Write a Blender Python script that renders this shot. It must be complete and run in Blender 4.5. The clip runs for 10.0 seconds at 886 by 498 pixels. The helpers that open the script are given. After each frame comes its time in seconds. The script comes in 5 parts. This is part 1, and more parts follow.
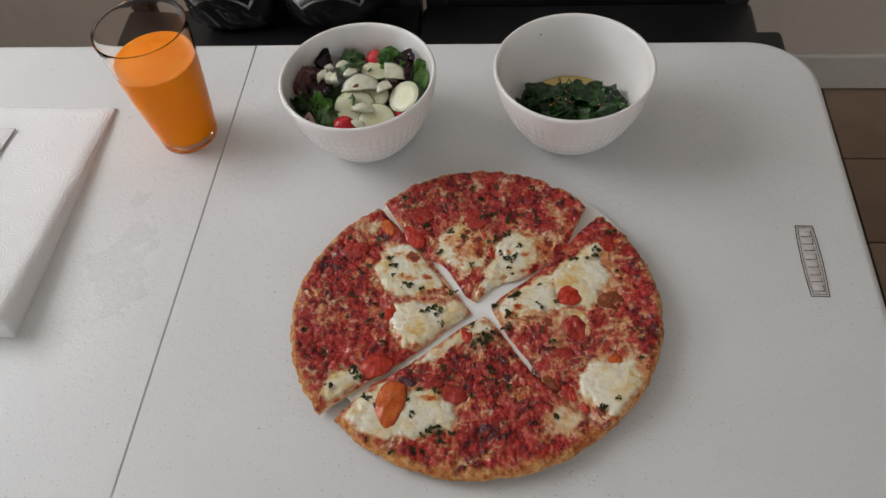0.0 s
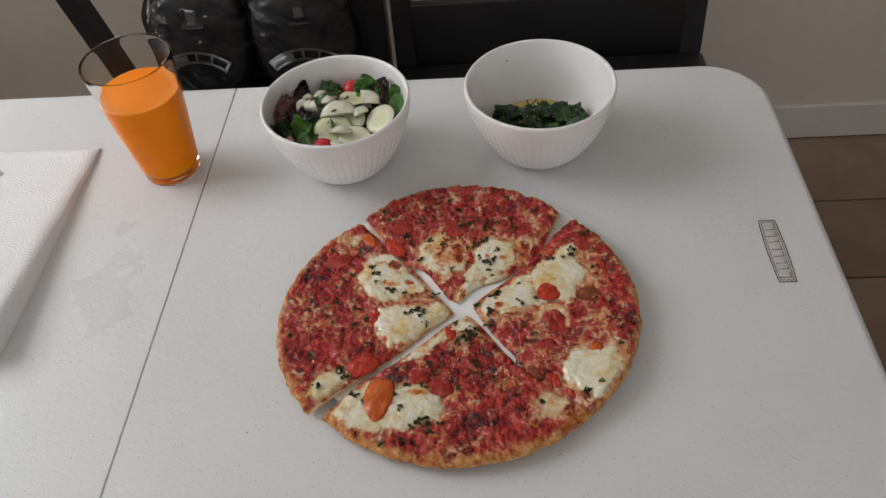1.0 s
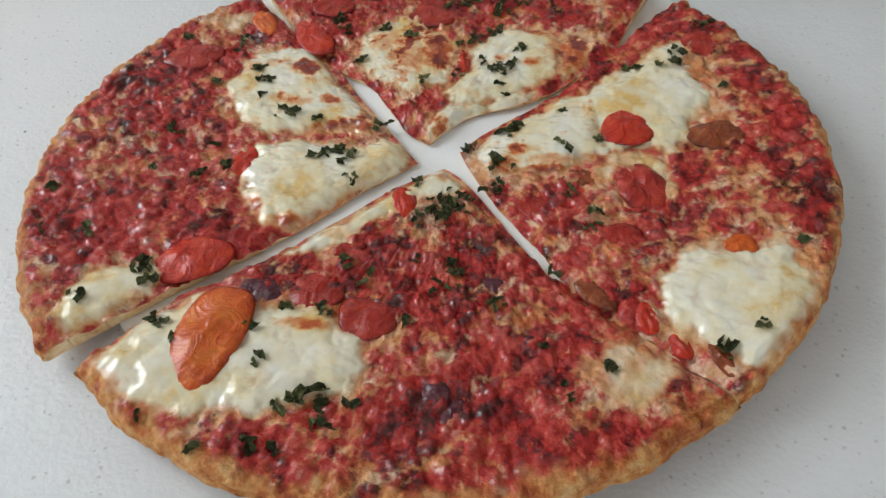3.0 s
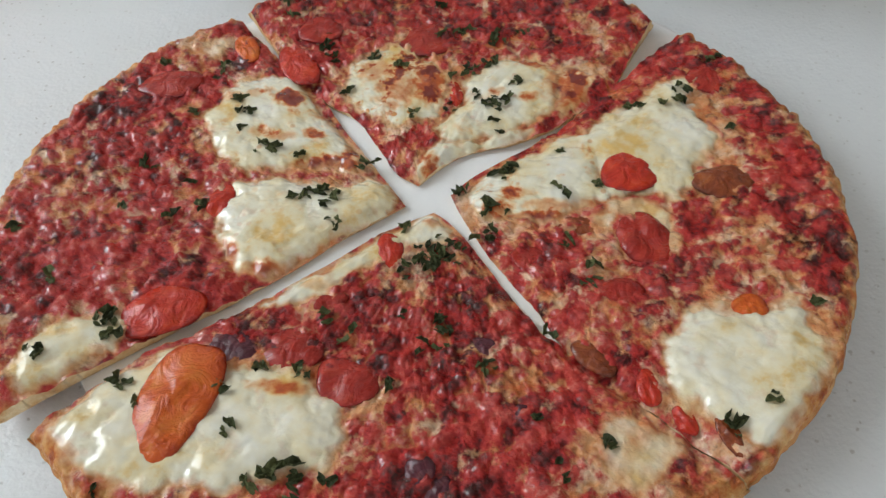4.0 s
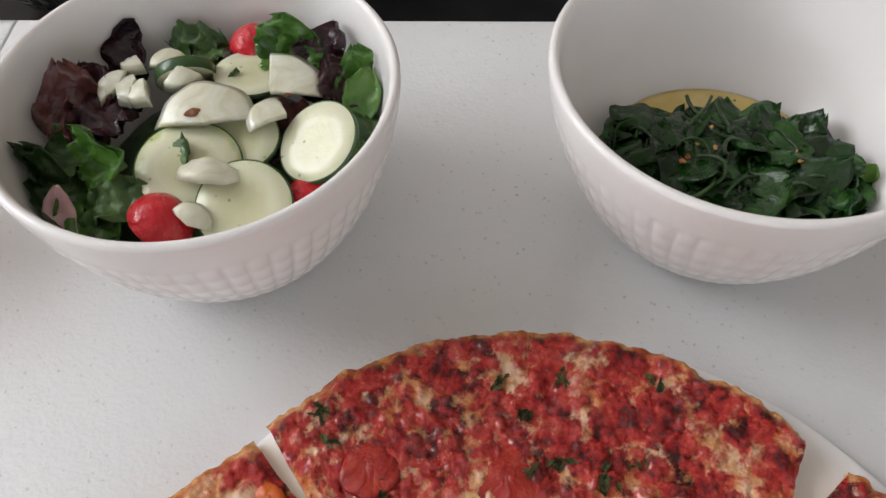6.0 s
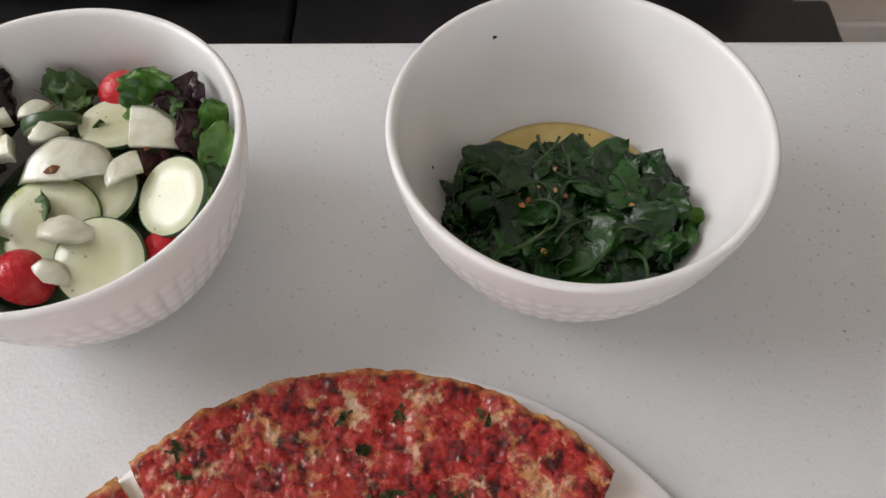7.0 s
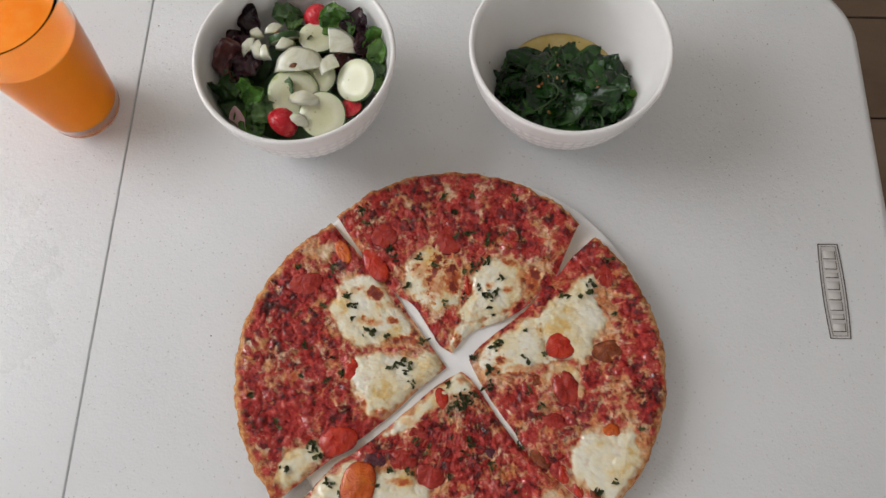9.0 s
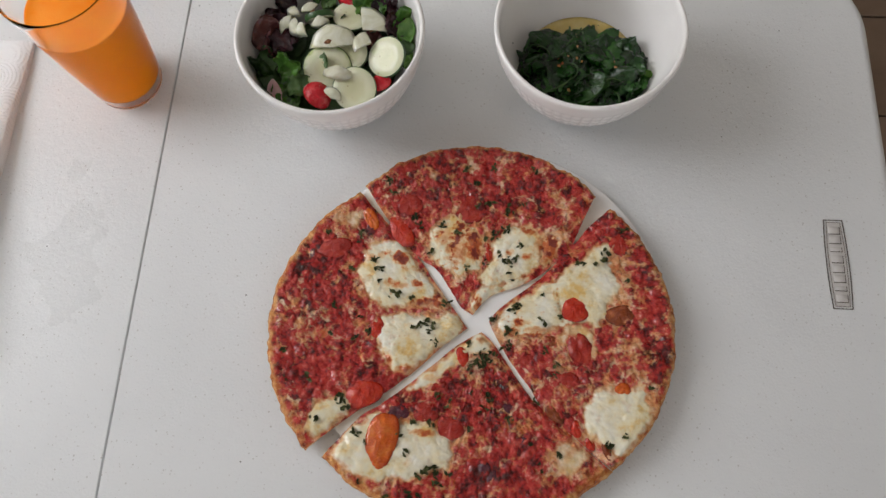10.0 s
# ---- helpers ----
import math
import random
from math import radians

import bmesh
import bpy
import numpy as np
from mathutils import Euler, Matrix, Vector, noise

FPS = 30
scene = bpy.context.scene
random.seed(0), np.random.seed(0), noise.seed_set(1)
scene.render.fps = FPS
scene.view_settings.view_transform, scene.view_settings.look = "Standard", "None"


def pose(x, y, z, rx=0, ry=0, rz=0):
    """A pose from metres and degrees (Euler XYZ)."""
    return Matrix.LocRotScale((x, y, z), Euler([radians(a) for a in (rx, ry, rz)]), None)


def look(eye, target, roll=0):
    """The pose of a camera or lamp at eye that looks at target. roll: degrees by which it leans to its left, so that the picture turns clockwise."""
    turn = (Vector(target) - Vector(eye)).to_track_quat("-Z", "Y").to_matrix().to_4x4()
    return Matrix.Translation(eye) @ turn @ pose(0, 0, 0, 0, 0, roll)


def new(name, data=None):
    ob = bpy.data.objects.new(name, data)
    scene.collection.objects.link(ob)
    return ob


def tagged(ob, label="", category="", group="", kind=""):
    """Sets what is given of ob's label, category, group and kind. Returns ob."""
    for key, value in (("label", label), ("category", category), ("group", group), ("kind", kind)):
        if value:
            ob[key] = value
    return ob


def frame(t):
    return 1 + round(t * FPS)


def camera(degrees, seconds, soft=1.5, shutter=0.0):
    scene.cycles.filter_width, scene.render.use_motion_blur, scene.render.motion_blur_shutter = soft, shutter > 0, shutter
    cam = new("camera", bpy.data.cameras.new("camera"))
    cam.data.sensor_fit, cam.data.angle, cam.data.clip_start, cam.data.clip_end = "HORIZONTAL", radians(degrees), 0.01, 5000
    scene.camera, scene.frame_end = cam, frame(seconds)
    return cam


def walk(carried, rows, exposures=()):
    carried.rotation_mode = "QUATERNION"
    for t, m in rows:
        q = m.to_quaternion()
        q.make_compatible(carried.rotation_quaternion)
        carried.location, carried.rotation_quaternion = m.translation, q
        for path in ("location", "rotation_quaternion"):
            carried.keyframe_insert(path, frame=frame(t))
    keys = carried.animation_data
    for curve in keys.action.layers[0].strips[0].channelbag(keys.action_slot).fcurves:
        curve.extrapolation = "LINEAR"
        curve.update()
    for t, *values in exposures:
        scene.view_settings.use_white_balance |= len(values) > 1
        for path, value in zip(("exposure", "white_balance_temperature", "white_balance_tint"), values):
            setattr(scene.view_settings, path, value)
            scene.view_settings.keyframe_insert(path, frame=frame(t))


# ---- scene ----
cam = camera(59.7, 10.0)
PATH = [
    (0, (0.3080, -0.0793, 1.3098), (0.1045, 1.0691, -0.3149), -7.03),
    (0.3, (0.2979, -0.1136, 1.3092), (0.0662, 1.0576, -0.2942), -7.89),
    (0.5, (0.2888, -0.1202, 1.3088), (0.0656, 1.1466, -0.2227), -7.16),
    (0.7, (0.2937, -0.1400, 1.2980), (0.1035, 1.1909, -0.1838), -6.64),
    (1, (0.3056, -0.1513, 1.2794), (0.1654, 1.1834, -0.2034), -6.31),
    (1.3, (0.3165, -0.1339, 1.2575), (0.2318, 1.2112, -0.2208), -4.96),
    (1.5, (0.3361, -0.0863, 1.2129), (0.2618, 1.2387, -0.2833), -4.62),
    (1.7, (0.3516, -0.0582, 1.1433), (0.2634, 1.2786, -0.3433), -4.65),
    (2, (0.3319, -0.0092, 1.0389), (0.2382, 1.2590, -0.5048), -3.49),
    (2.2, (0.3213, 0.0133, 1.0071), (0.1939, 1.2544, -0.5557), -4.10),
    (2.5, (0.3110, 0.0289, 0.9773), (0.1496, 1.2731, -0.5802), -4.63),
    (2.7, (0.3080, 0.0322, 0.9681), (0.1309, 1.2753, -0.5886), -4.90),
    (3.8, (0.2996, 0.0544, 0.9605), (0.1481, 1.3076, -0.5908), -2.44),
    (4, (0.3038, 0.0623, 0.9605), (0.1470, 1.3074, -0.5968), -2.82),
    (4.5, (0.3189, 0.1079, 0.9754), (0.1501, 1.3022, -0.6199), -3.92),
    (5, (0.2917, 0.1657, 1.0083), (0.1509, 1.3723, -0.5806), -2.84),
    (5.2, (0.2666, 0.1948, 1.0132), (0.1354, 1.3953, -0.5810), -2.84),
    (6.3, (0.2478, 0.2753, 1.0054), (0.2034, 1.4199, -0.6340), -1.39),
    (6.5, (0.2725, 0.2855, 1.0075), (0.2176, 1.4161, -0.6413), -1.94),
    (6.8, (0.2926, 0.2919, 1.0179), (0.2874, 1.4277, -0.6232), -0.66),
    (7, (0.3043, 0.2822, 1.0456), (0.2759, 1.3304, -0.6575), -1.26),
    (7.5, (0.2958, 0.2341, 1.1480), (0.2639, 0.9829, -0.7062), -3.60),
    (7.8, (0.2844, 0.2242, 1.2152), (0.2807, 0.8741, -0.6767), -0.92),
    (8, (0.2875, 0.1973, 1.2340), (0.2516, 0.8832, -0.6444), -3.29),
    (8.5, (0.2877, 0.1752, 1.2694), (0.2399, 0.8373, -0.6172), -3.18),
    (9, (0.2763, 0.1486, 1.3043), (0.2266, 0.8084, -0.5831), -2.82),
    (9.5, (0.2808, 0.1242, 1.3198), (0.1837, 0.7832, -0.5660), -6.05),
    (10, (0.2700, 0.1121, 1.3272), (0.1878, 0.7750, -0.5580), -4.35),
]
EXPOSURES = [(0.0, -0.40, 6500, 8.5), (1.5, -0.26, 6450, 7.5), (2.2, -0.07, 6200, 4), (4.5, 0.05, 6050, 2), (5.2, 0.08, 6150, 5), (6.5, 0.02, 6500, 11), (7.5, 0.08, 6500, 10), (8.5, -0.05, 6480, 8.8), (10.0, -0.21, 6450, 8.5)]
walk(cam, [(t, look(eye, target, roll)) for t, eye, target, roll in PATH], EXPOSURES)

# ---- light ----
LAMP, FILL_LAMP = 23.0, 17.0
world = bpy.data.worlds.new("world")
scene.world = world
world.use_nodes = True
_sky = world.node_tree.nodes.new("ShaderNodeTexSky")
_sky.sky_type, _sky.sun_disc = "NISHITA", False
_sky.sun_elevation, _sky.sun_rotation = radians(40), radians(280)
world.node_tree.links.new(_sky.outputs[0], world.node_tree.nodes["Background"].inputs[0])
world.node_tree.nodes["Background"].inputs[1].default_value = 0.12

WEST, EAST, NORTH, SOUTH, TOP = -1.25, 2.4, 1.335, -2.2, 2.5   # inner faces of the room
WIN = (0.10, 1.20, 1.20, 2.32)      # window in the west wall: y0, y1, z0, z1
FILL_WIN = (-0.6, 1.9, 0.9, 2.3)       # unseen opening added in the south wall for the fill lamp: x0, x1, z0, z1


def area_lamp(name, m, w, h, power, colour):
    d = bpy.data.lights.new(name, "AREA")
    d.shape, d.size, d.size_y, d.energy, d.color = "RECTANGLE", w, h, power, colour
    ob = new(name, d)
    ob.matrix_world = m
    return ob


area_lamp("window_daylight", look((WEST - 0.04, (WIN[0] + WIN[1]) / 2, (WIN[2] + WIN[3]) / 2), (1, 0.45, 1.0)),
          WIN[1] - WIN[0], WIN[3] - WIN[2], LAMP, (0.955, 0.965, 1.0))
# fill lamp added on the unseen south side to soften the bowls' shadows
area_lamp("south_fill_lamp", look(((FILL_WIN[0] + FILL_WIN[1]) / 2, SOUTH - 0.04, (FILL_WIN[2] + FILL_WIN[3]) / 2), (0.5, 0.5, 0.9)),
          FILL_WIN[1] - FILL_WIN[0], FILL_WIN[3] - FILL_WIN[2], FILL_LAMP, (0.955, 0.965, 1.0))


# ---- materials ----
class Mat:
    """A small node material builder."""

    def __init__(self, name, colour=(0.5, 0.5, 0.5), rough=0.5, metal=0.0, coord="Object"):
        self.m = bpy.data.materials.new(name)
        self.m.use_nodes = True
        self.t = self.m.node_tree
        self.b = self.t.nodes["Principled BSDF"]
        self.set("Base Color", (*colour, 1))
        self.set("Roughness", rough)
        self.set("Metallic", metal)
        self.co = self.t.nodes.new("ShaderNodeTexCoord").outputs[coord]

    def set(self, key, value):
        if hasattr(value, "is_linked"):
            self.t.links.new(value, self.b.inputs[key])
        else:
            self.b.inputs[key].default_value = value
        return self

    def node(self, kind, out=0, **ins):
        n = self.t.nodes.new("ShaderNode" + kind)
        for k, v in ins.items():
            key = k.replace("_", " ")
            if hasattr(v, "is_linked"):
                self.t.links.new(v, n.inputs[key])
            else:
                n.inputs[key].default_value = v
        return n.outputs[out]

    def noise(self, scale, detail=4, rough=0.55, dist=0.0):
        return self.node("TexNoise", Vector=self.co, Scale=scale, Detail=detail, Roughness=rough, Distortion=dist)

    def voronoi(self, scale, out=0, rnd=1.0):
        return self.node("TexVoronoi", out, Vector=self.co, Scale=scale, Randomness=rnd)

    def ramp(self, fac, stops):
        n = self.t.nodes.new("ShaderNodeValToRGB")
        while len(n.color_ramp.elements) < len(stops):
            n.color_ramp.elements.new(0.5)
        for e, (p, c) in zip(n.color_ramp.elements, stops):
            e.position = p
            e.color = (*c, 1) if isinstance(c, tuple) else (c, c, c, 1)
        self.t.links.new(fac, n.inputs[0])
        return n.outputs[0]

    def mix(self, fac, a, b):
        n = self.t.nodes.new("ShaderNodeMix")
        n.data_type = "RGBA"
        for i, v in ((0, fac), (6, a), (7, b)):
            if hasattr(v, "is_linked"):
                self.t.links.new(v, n.inputs[i])
            else:
                n.inputs[i].default_value = (*v, 1) if isinstance(v, tuple) else v
        return n.outputs[2]

    def math(self, op, a, b=0.0):
        n = self.t.nodes.new("ShaderNodeMath")
        n.operation = op
        for i, v in ((0, a), (1, b)):
            if hasattr(v, "is_linked"):
                self.t.links.new(v, n.inputs[i])
            else:
                n.inputs[i].default_value = v
        return n.outputs[0]

    def attr(self, name):
        n = self.t.nodes.new("ShaderNodeAttribute")
        n.attribute_name = name
        return n.outputs["Fac"]

    def random(self):
        return self.t.nodes.new("ShaderNodeObjectInfo").outputs["Random"]

    def bump(self, height, strength=0.3, distance=0.001):
        n = self.t.nodes.new("ShaderNodeBump")
        n.inputs["Strength"].default_value, n.inputs["Distance"].default_value = strength, distance
        self.t.links.new(height, n.inputs["Height"])
        self.t.links.new(n.outputs[0], self.b.inputs["Normal"])
        return self


def plain(name, colour, rough=0.5, metal=0.0, vary=0.12, scale=40, bump=0.0, bscale=300):
    """A material with two scales of gentle variation."""
    k = Mat(name, colour, rough, metal)
    lo = tuple(c * (1 - vary) for c in colour)
    hi = tuple(min(1, c * (1 + vary)) for c in colour)
    n = k.math("ADD", k.math("MULTIPLY", k.noise(scale), 0.6), k.math("MULTIPLY", k.noise(scale * 9), 0.4))
    k.set("Base Color", k.ramp(n, [(0.35, lo), (0.65, hi)]))
    if bump:
        k.bump(k.noise(bscale), bump)
    return k.m


# blow-moulded table plastic: off-white, stippled, with tiny dark specks and a dried wet patch
k = Mat("table_plastic", (0.75, 0.75, 0.74), 0.42)
cloud = k.noise(5, 5)
base = k.ramp(cloud, [(0.3, (0.70, 0.707, 0.705)), (0.7, (0.76, 0.766, 0.762))])
vor = k.node("TexVoronoi", 0, Vector=k.co, Scale=290.0)
gate = k.ramp(k.noise(330, 2), [(0.53, 0.0), (0.60, 1.0)])
thick = k.ramp(k.noise(9, 3), [(0.35, 0.3), (0.7, 1.0)])
speck = k.math("MULTIPLY", k.math("MULTIPLY", k.ramp(vor, [(0.15, 1.0), (0.27, 0.0)]), gate), thick)
base = k.mix(k.math("MULTIPLY", speck, 0.5), base, (0.22, 0.17, 0.12))
vor2 = k.node("TexVoronoi", 0, Vector=k.co, Scale=34.0)
base = k.mix(k.math("MULTIPLY", k.ramp(vor2, [(0.018, 1.0), (0.03, 0.0)]), 0.85), base, (0.08, 0.07, 0.06))
sp = k.t.nodes.new("ShaderNodeSeparateXYZ")
k.t.links.new(k.co, sp.inputs[0])
ex = k.math("POWER", k.math("MULTIPLY", k.math("ADD", sp.outputs[0], 0.055), 1 / 0.034), 2.0)
ey = k.math("POWER", k.math("MULTIPLY", k.math("SUBTRACT", sp.outputs[1], 0.305), 1 / 0.075), 2.0)
smear = k.math("ADD", k.math("SQRT", k.math("ADD", ex, ey)), k.math("MULTIPLY", k.math("SUBTRACT", k.noise(28, 5), 0.5), 2.2))
smear = k.ramp(smear, [(0.75, 1.0), (0.95, 0.0)])
base = k.mix(k.math("MULTIPLY", smear, 0.16), base, (0.64, 0.645, 0.625))
k.set("Base Color", base)
k.set("Roughness", k.mix(k.math("MULTIPLY", smear, 0.6), k.ramp(k.noise(16, 4), [(0.35, 0.34), (0.7, 0.46)]), (0.16, 0.16, 0.16)))
k.bump(k.math("ADD", k.math("MULTIPLY", k.noise(520, 3), 0.7), k.math("MULTIPLY", k.noise(170, 2), 0.6)), 0.4, 0.0010)
TABLE = k.m

# baked pizza top: sauce lumps, melted cheese between them, mozzarella and a golden rim, by attributes of the mesh
k = Mat("pizza_top", rough=0.45)


def swing(value, gain):
    return k.math("MULTIPLY", k.math("SUBTRACT", value, 0.5), gain)


mid, fine = k.noise(150, 5, 0.65, 0.3), k.noise(520, 4, 0.7)
tone = k.math("ADD", k.math("ADD", swing(k.attr("tone"), 0.40), swing(k.noise(40, 5, 0.65, 0.6), 1.0)), k.math("ADD", swing(mid, 1.5), swing(fine, 0.65)))
tone = k.math("ADD", k.math("ADD", tone, 0.435), k.math("MULTIPLY", k.attr("pale"), 0.55))
sauce = k.ramp(tone, [(0.13, (0.050, 0.006, 0.005)), (0.28, (0.17, 0.011, 0.011)), (0.46, (0.40, 0.022, 0.020)), (0.66, (0.52, 0.052, 0.036)), (0.80, (0.58, 0.140, 0.105)), (0.98, (0.72, 0.38, 0.30))])
bed = k.ramp(k.noise(95, 5, 0.65), [(0.34, (0.56, 0.14, 0.038)), (0.48, (0.72, 0.36, 0.145)), (0.62, (0.82, 0.60, 0.40))])
vein = k.math("ADD", k.math("ADD", k.noise(78, 6, 0.68, 0.35), k.math("MULTIPLY", k.attr("pale"), 0.42)), swing(k.attr("lump"), -0.22))
sauce = k.mix(k.math("MULTIPLY", k.ramp(vein, [(0.545, 0.0), (0.65, 1.0)]), 0.85), sauce, bed)
char = k.ramp(k.noise(100, 4, 0.6), [(0.645, 0.0), (0.72, 0.65)])
sauce = k.mix(char, sauce, (0.075, 0.011, 0.008))
cheese = k.ramp(k.noise(60, 5, 0.6), [(0.32, (0.72, 0.47, 0.16)), (0.41, (0.78, 0.66, 0.40)), (0.53, (0.82, 0.755, 0.57)), (0.66, (0.85, 0.81, 0.69))])
toast = k.math("ADD", k.attr("scorch"), k.math("MULTIPLY", k.attr("brown"), k.ramp(k.noise(95, 5, 0.62, 0.2), [(0.53, 0.0), (0.72, 0.9)])))
toast = k.math("ADD", toast, k.math("MULTIPLY", k.attr("scorch"), k.math("SUBTRACT", k.noise(170, 4, 0.6), 0.5)))
brown = k.ramp(toast, [(0.1, (0.82, 0.58, 0.22)), (0.4, (0.70, 0.30, 0.05)), (0.65, (0.50, 0.10, 0.022)), (0.95, (0.20, 0.024, 0.014))])
cheese = k.mix(k.ramp(toast, [(0.03, 0.0), (0.62, 1.0)]), cheese, brown)
oil = k.ramp(k.voronoi(150), [(0.12, 1.0), (0.2, 0.0)])
cheese = k.mix(k.math("MULTIPLY", k.math("MULTIPLY", oil, k.attr("brown")), 0.75), cheese, (0.58, 0.24, 0.06))
edge = k.math("ADD", k.attr("cheese"), k.math("MULTIPLY", k.math("SUBTRACT", k.noise(150, 4), 0.5), 0.6))
melt = k.ramp(k.noise(110, 3), [(0.4, (0.60, 0.24, 0.08)), (0.6, (0.76, 0.50, 0.25))])
top = k.mix(k.ramp(edge, [(0.16, 0.0), (0.42, 0.85)]), sauce, melt)
top = k.mix(k.ramp(edge, [(0.40, 0.0), (0.80, 1.0)]), top, cheese)
gold = k.ramp(k.noise(120, 5, 0.65), [(0.32, (0.26, 0.045, 0.015)), (0.43, (0.50, 0.15, 0.04)), (0.55, (0.68, 0.34, 0.115)), (0.70, (0.76, 0.52, 0.26))])
top = k.mix(k.attr("rim"), top, gold)
k.set("Base Color", top)
wet = k.mix(k.attr("cheese"), k.ramp(k.noise(140, 3), [(0.35, 0.20), (0.65, 0.5)]), (0.24, 0.24, 0.24))
k.set("Roughness", wet)
k.set("Specular IOR Level", 0.22)
k.set("Coat Weight", k.math("MULTIPLY", k.math("SUBTRACT", 1.0, k.attr("rim")), k.math("ADD", k.math("MULTIPLY", k.attr("cheese"), 0.5), k.math("MULTIPLY", k.ramp(k.attr("lump"), [(0.40, 0.05), (0.70, 1.0)]), k.ramp(k.noise(60, 3), [(0.40, 0.2), (0.58, 1.0)])))))
k.set("Coat Roughness", 0.07)
k.set("Coat IOR", 1.65)
relief = k.math("ADD", k.math("MULTIPLY", fine, 0.55), k.math("MULTIPLY", mid, 0.7))
k.bump(k.math("MULTIPLY", relief, k.math("SUBTRACT", 1.0, k.math("MULTIPLY", k.attr("cheese"), 0.96))), 0.8, 0.0024)
PIZZA = k.m

# baked dough of the sides
k = Mat("baked_dough", rough=0.75)
k.set("Base Color", k.ramp(k.noise(150, 5, 0.65), [(0.3, (0.22, 0.055, 0.016)), (0.45, (0.50, 0.19, 0.05)), (0.68, (0.72, 0.45, 0.20))]))
k.bump(k.noise(420, 4), 0.6, 0.0015)
k.set("Specular IOR Level", 0.25)
DOUGH = k.m
k = Mat("bread_crumb", rough=0.8)
k.set("Base Color", k.ramp(k.noise(190, 5, 0.65), [(0.3, (0.50, 0.20, 0.07)), (0.44, (0.70, 0.46, 0.22)), (0.66, (0.80, 0.64, 0.40))]))
k.bump(k.noise(500, 4), 0.7, 0.0015)
CRUMB = k.m


def tomato_mat(name, a, b, c):
    k = Mat(name, rough=0.22)
    # tone drops towards the lower edge of the piece
    n = k.math("ADD", k.noise(110, 5, 0.65, 0.6), k.math("MULTIPLY", k.attr("low_edge"), -0.30))
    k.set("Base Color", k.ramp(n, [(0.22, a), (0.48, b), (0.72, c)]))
    k.set("Roughness", k.ramp(k.noise(150, 3), [(0.35, 0.12), (0.65, 0.34)]))
    k.set("Specular IOR Level", 0.3)
    k.set("Coat Weight", 0.35)
    k.set("Coat Roughness", 0.07)
    k.bump(k.math("ADD", k.noise(95, 4, 0.55, 1.8), k.math("MULTIPLY", k.noise(420, 3), 0.25)), 0.6, 0.0030)
    return k.m


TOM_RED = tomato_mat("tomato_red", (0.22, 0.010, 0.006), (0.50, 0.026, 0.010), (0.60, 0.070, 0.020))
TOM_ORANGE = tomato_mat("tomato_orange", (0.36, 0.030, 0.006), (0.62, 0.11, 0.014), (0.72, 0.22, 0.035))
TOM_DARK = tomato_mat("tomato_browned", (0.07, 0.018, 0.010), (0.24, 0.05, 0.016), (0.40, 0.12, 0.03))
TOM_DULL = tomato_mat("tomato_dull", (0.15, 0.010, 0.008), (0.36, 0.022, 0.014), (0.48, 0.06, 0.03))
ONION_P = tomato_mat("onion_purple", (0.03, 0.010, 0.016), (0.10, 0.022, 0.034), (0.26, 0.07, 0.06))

k = Mat("dried_basil", rough=0.75)
n = k.math("ADD", k.math("MULTIPLY", k.random(), 0.6), k.math("MULTIPLY", k.noise(700, 3), 0.5))
k.set("Base Color", k.ramp(n, [(0.15, (0.022, 0.024, 0.008)), (0.5, (0.050, 0.058, 0.019)), (0.85, (0.12, 0.125, 0.045))]))
k.set("Specular IOR Level", 0.25)
k.bump(k.noise(900, 3), 0.6, 0.001)
HERB = k.m

# glazed white stoneware
k = Mat("white_glaze", (0.80, 0.785, 0.765), 0.24)
k.set("Base Color", k.ramp(k.noise(18, 4), [(0.3, (0.84, 0.815, 0.79)), (0.7, (0.88, 0.86, 0.84))]))
k.set("Specular IOR Level", 0.35)
k.bump(k.noise(160, 2), 0.05, 0.0005)
GLAZE = k.m

CARD = plain("white_card", (0.90, 0.89, 0.885), 0.5, vary=0.02, scale=30, bump=0.1, bscale=700)

# leaves
def leaf_mat(name, a, b, c, rough=0.38):
    k = Mat(name, rough=rough)
    n = k.math("ADD", k.math("MULTIPLY", k.noise(90, 4), 0.6), k.math("MULTIPLY", k.random(), 0.4))
    k.set("Base Color", k.ramp(n, [(0.25, a), (0.5, b), (0.75, c)]))
    k.set("Subsurface Weight", 0.05)
    k.set("Subsurface Radius", (0.001, 0.002, 0.0005))
    k.bump(k.math("ADD", k.noise(150, 4, 0.6, 1.2), k.math("MULTIPLY", k.noise(480, 3), 0.25)), 0.4, 0.0022)
    return k.m


SPINACH = leaf_mat("cooked_spinach", (0.003, 0.014, 0.002), (0.010, 0.050, 0.006), (0.035, 0.125, 0.016), 0.15)
STEM = leaf_mat("spinach_stem", (0.012, 0.032, 0.008), (0.026, 0.066, 0.016), (0.06, 0.12, 0.03), 0.25)
GREEN = leaf_mat("lettuce_green", (0.035, 0.10, 0.014), (0.085, 0.21, 0.03), (0.20, 0.36, 0.08), 0.26)
DARKGREEN = leaf_mat("lettuce_dark", (0.018, 0.048, 0.010), (0.05, 0.115, 0.024), (0.14, 0.24, 0.06))
PURPLE = leaf_mat("lettuce_purple", (0.014, 0.006, 0.009), (0.050, 0.013, 0.020), (0.15, 0.050, 0.040), 0.22)
PINK = leaf_mat("radicchio_rib", (0.42, 0.10, 0.17), (0.56, 0.24, 0.30), (0.72, 0.50, 0.50))

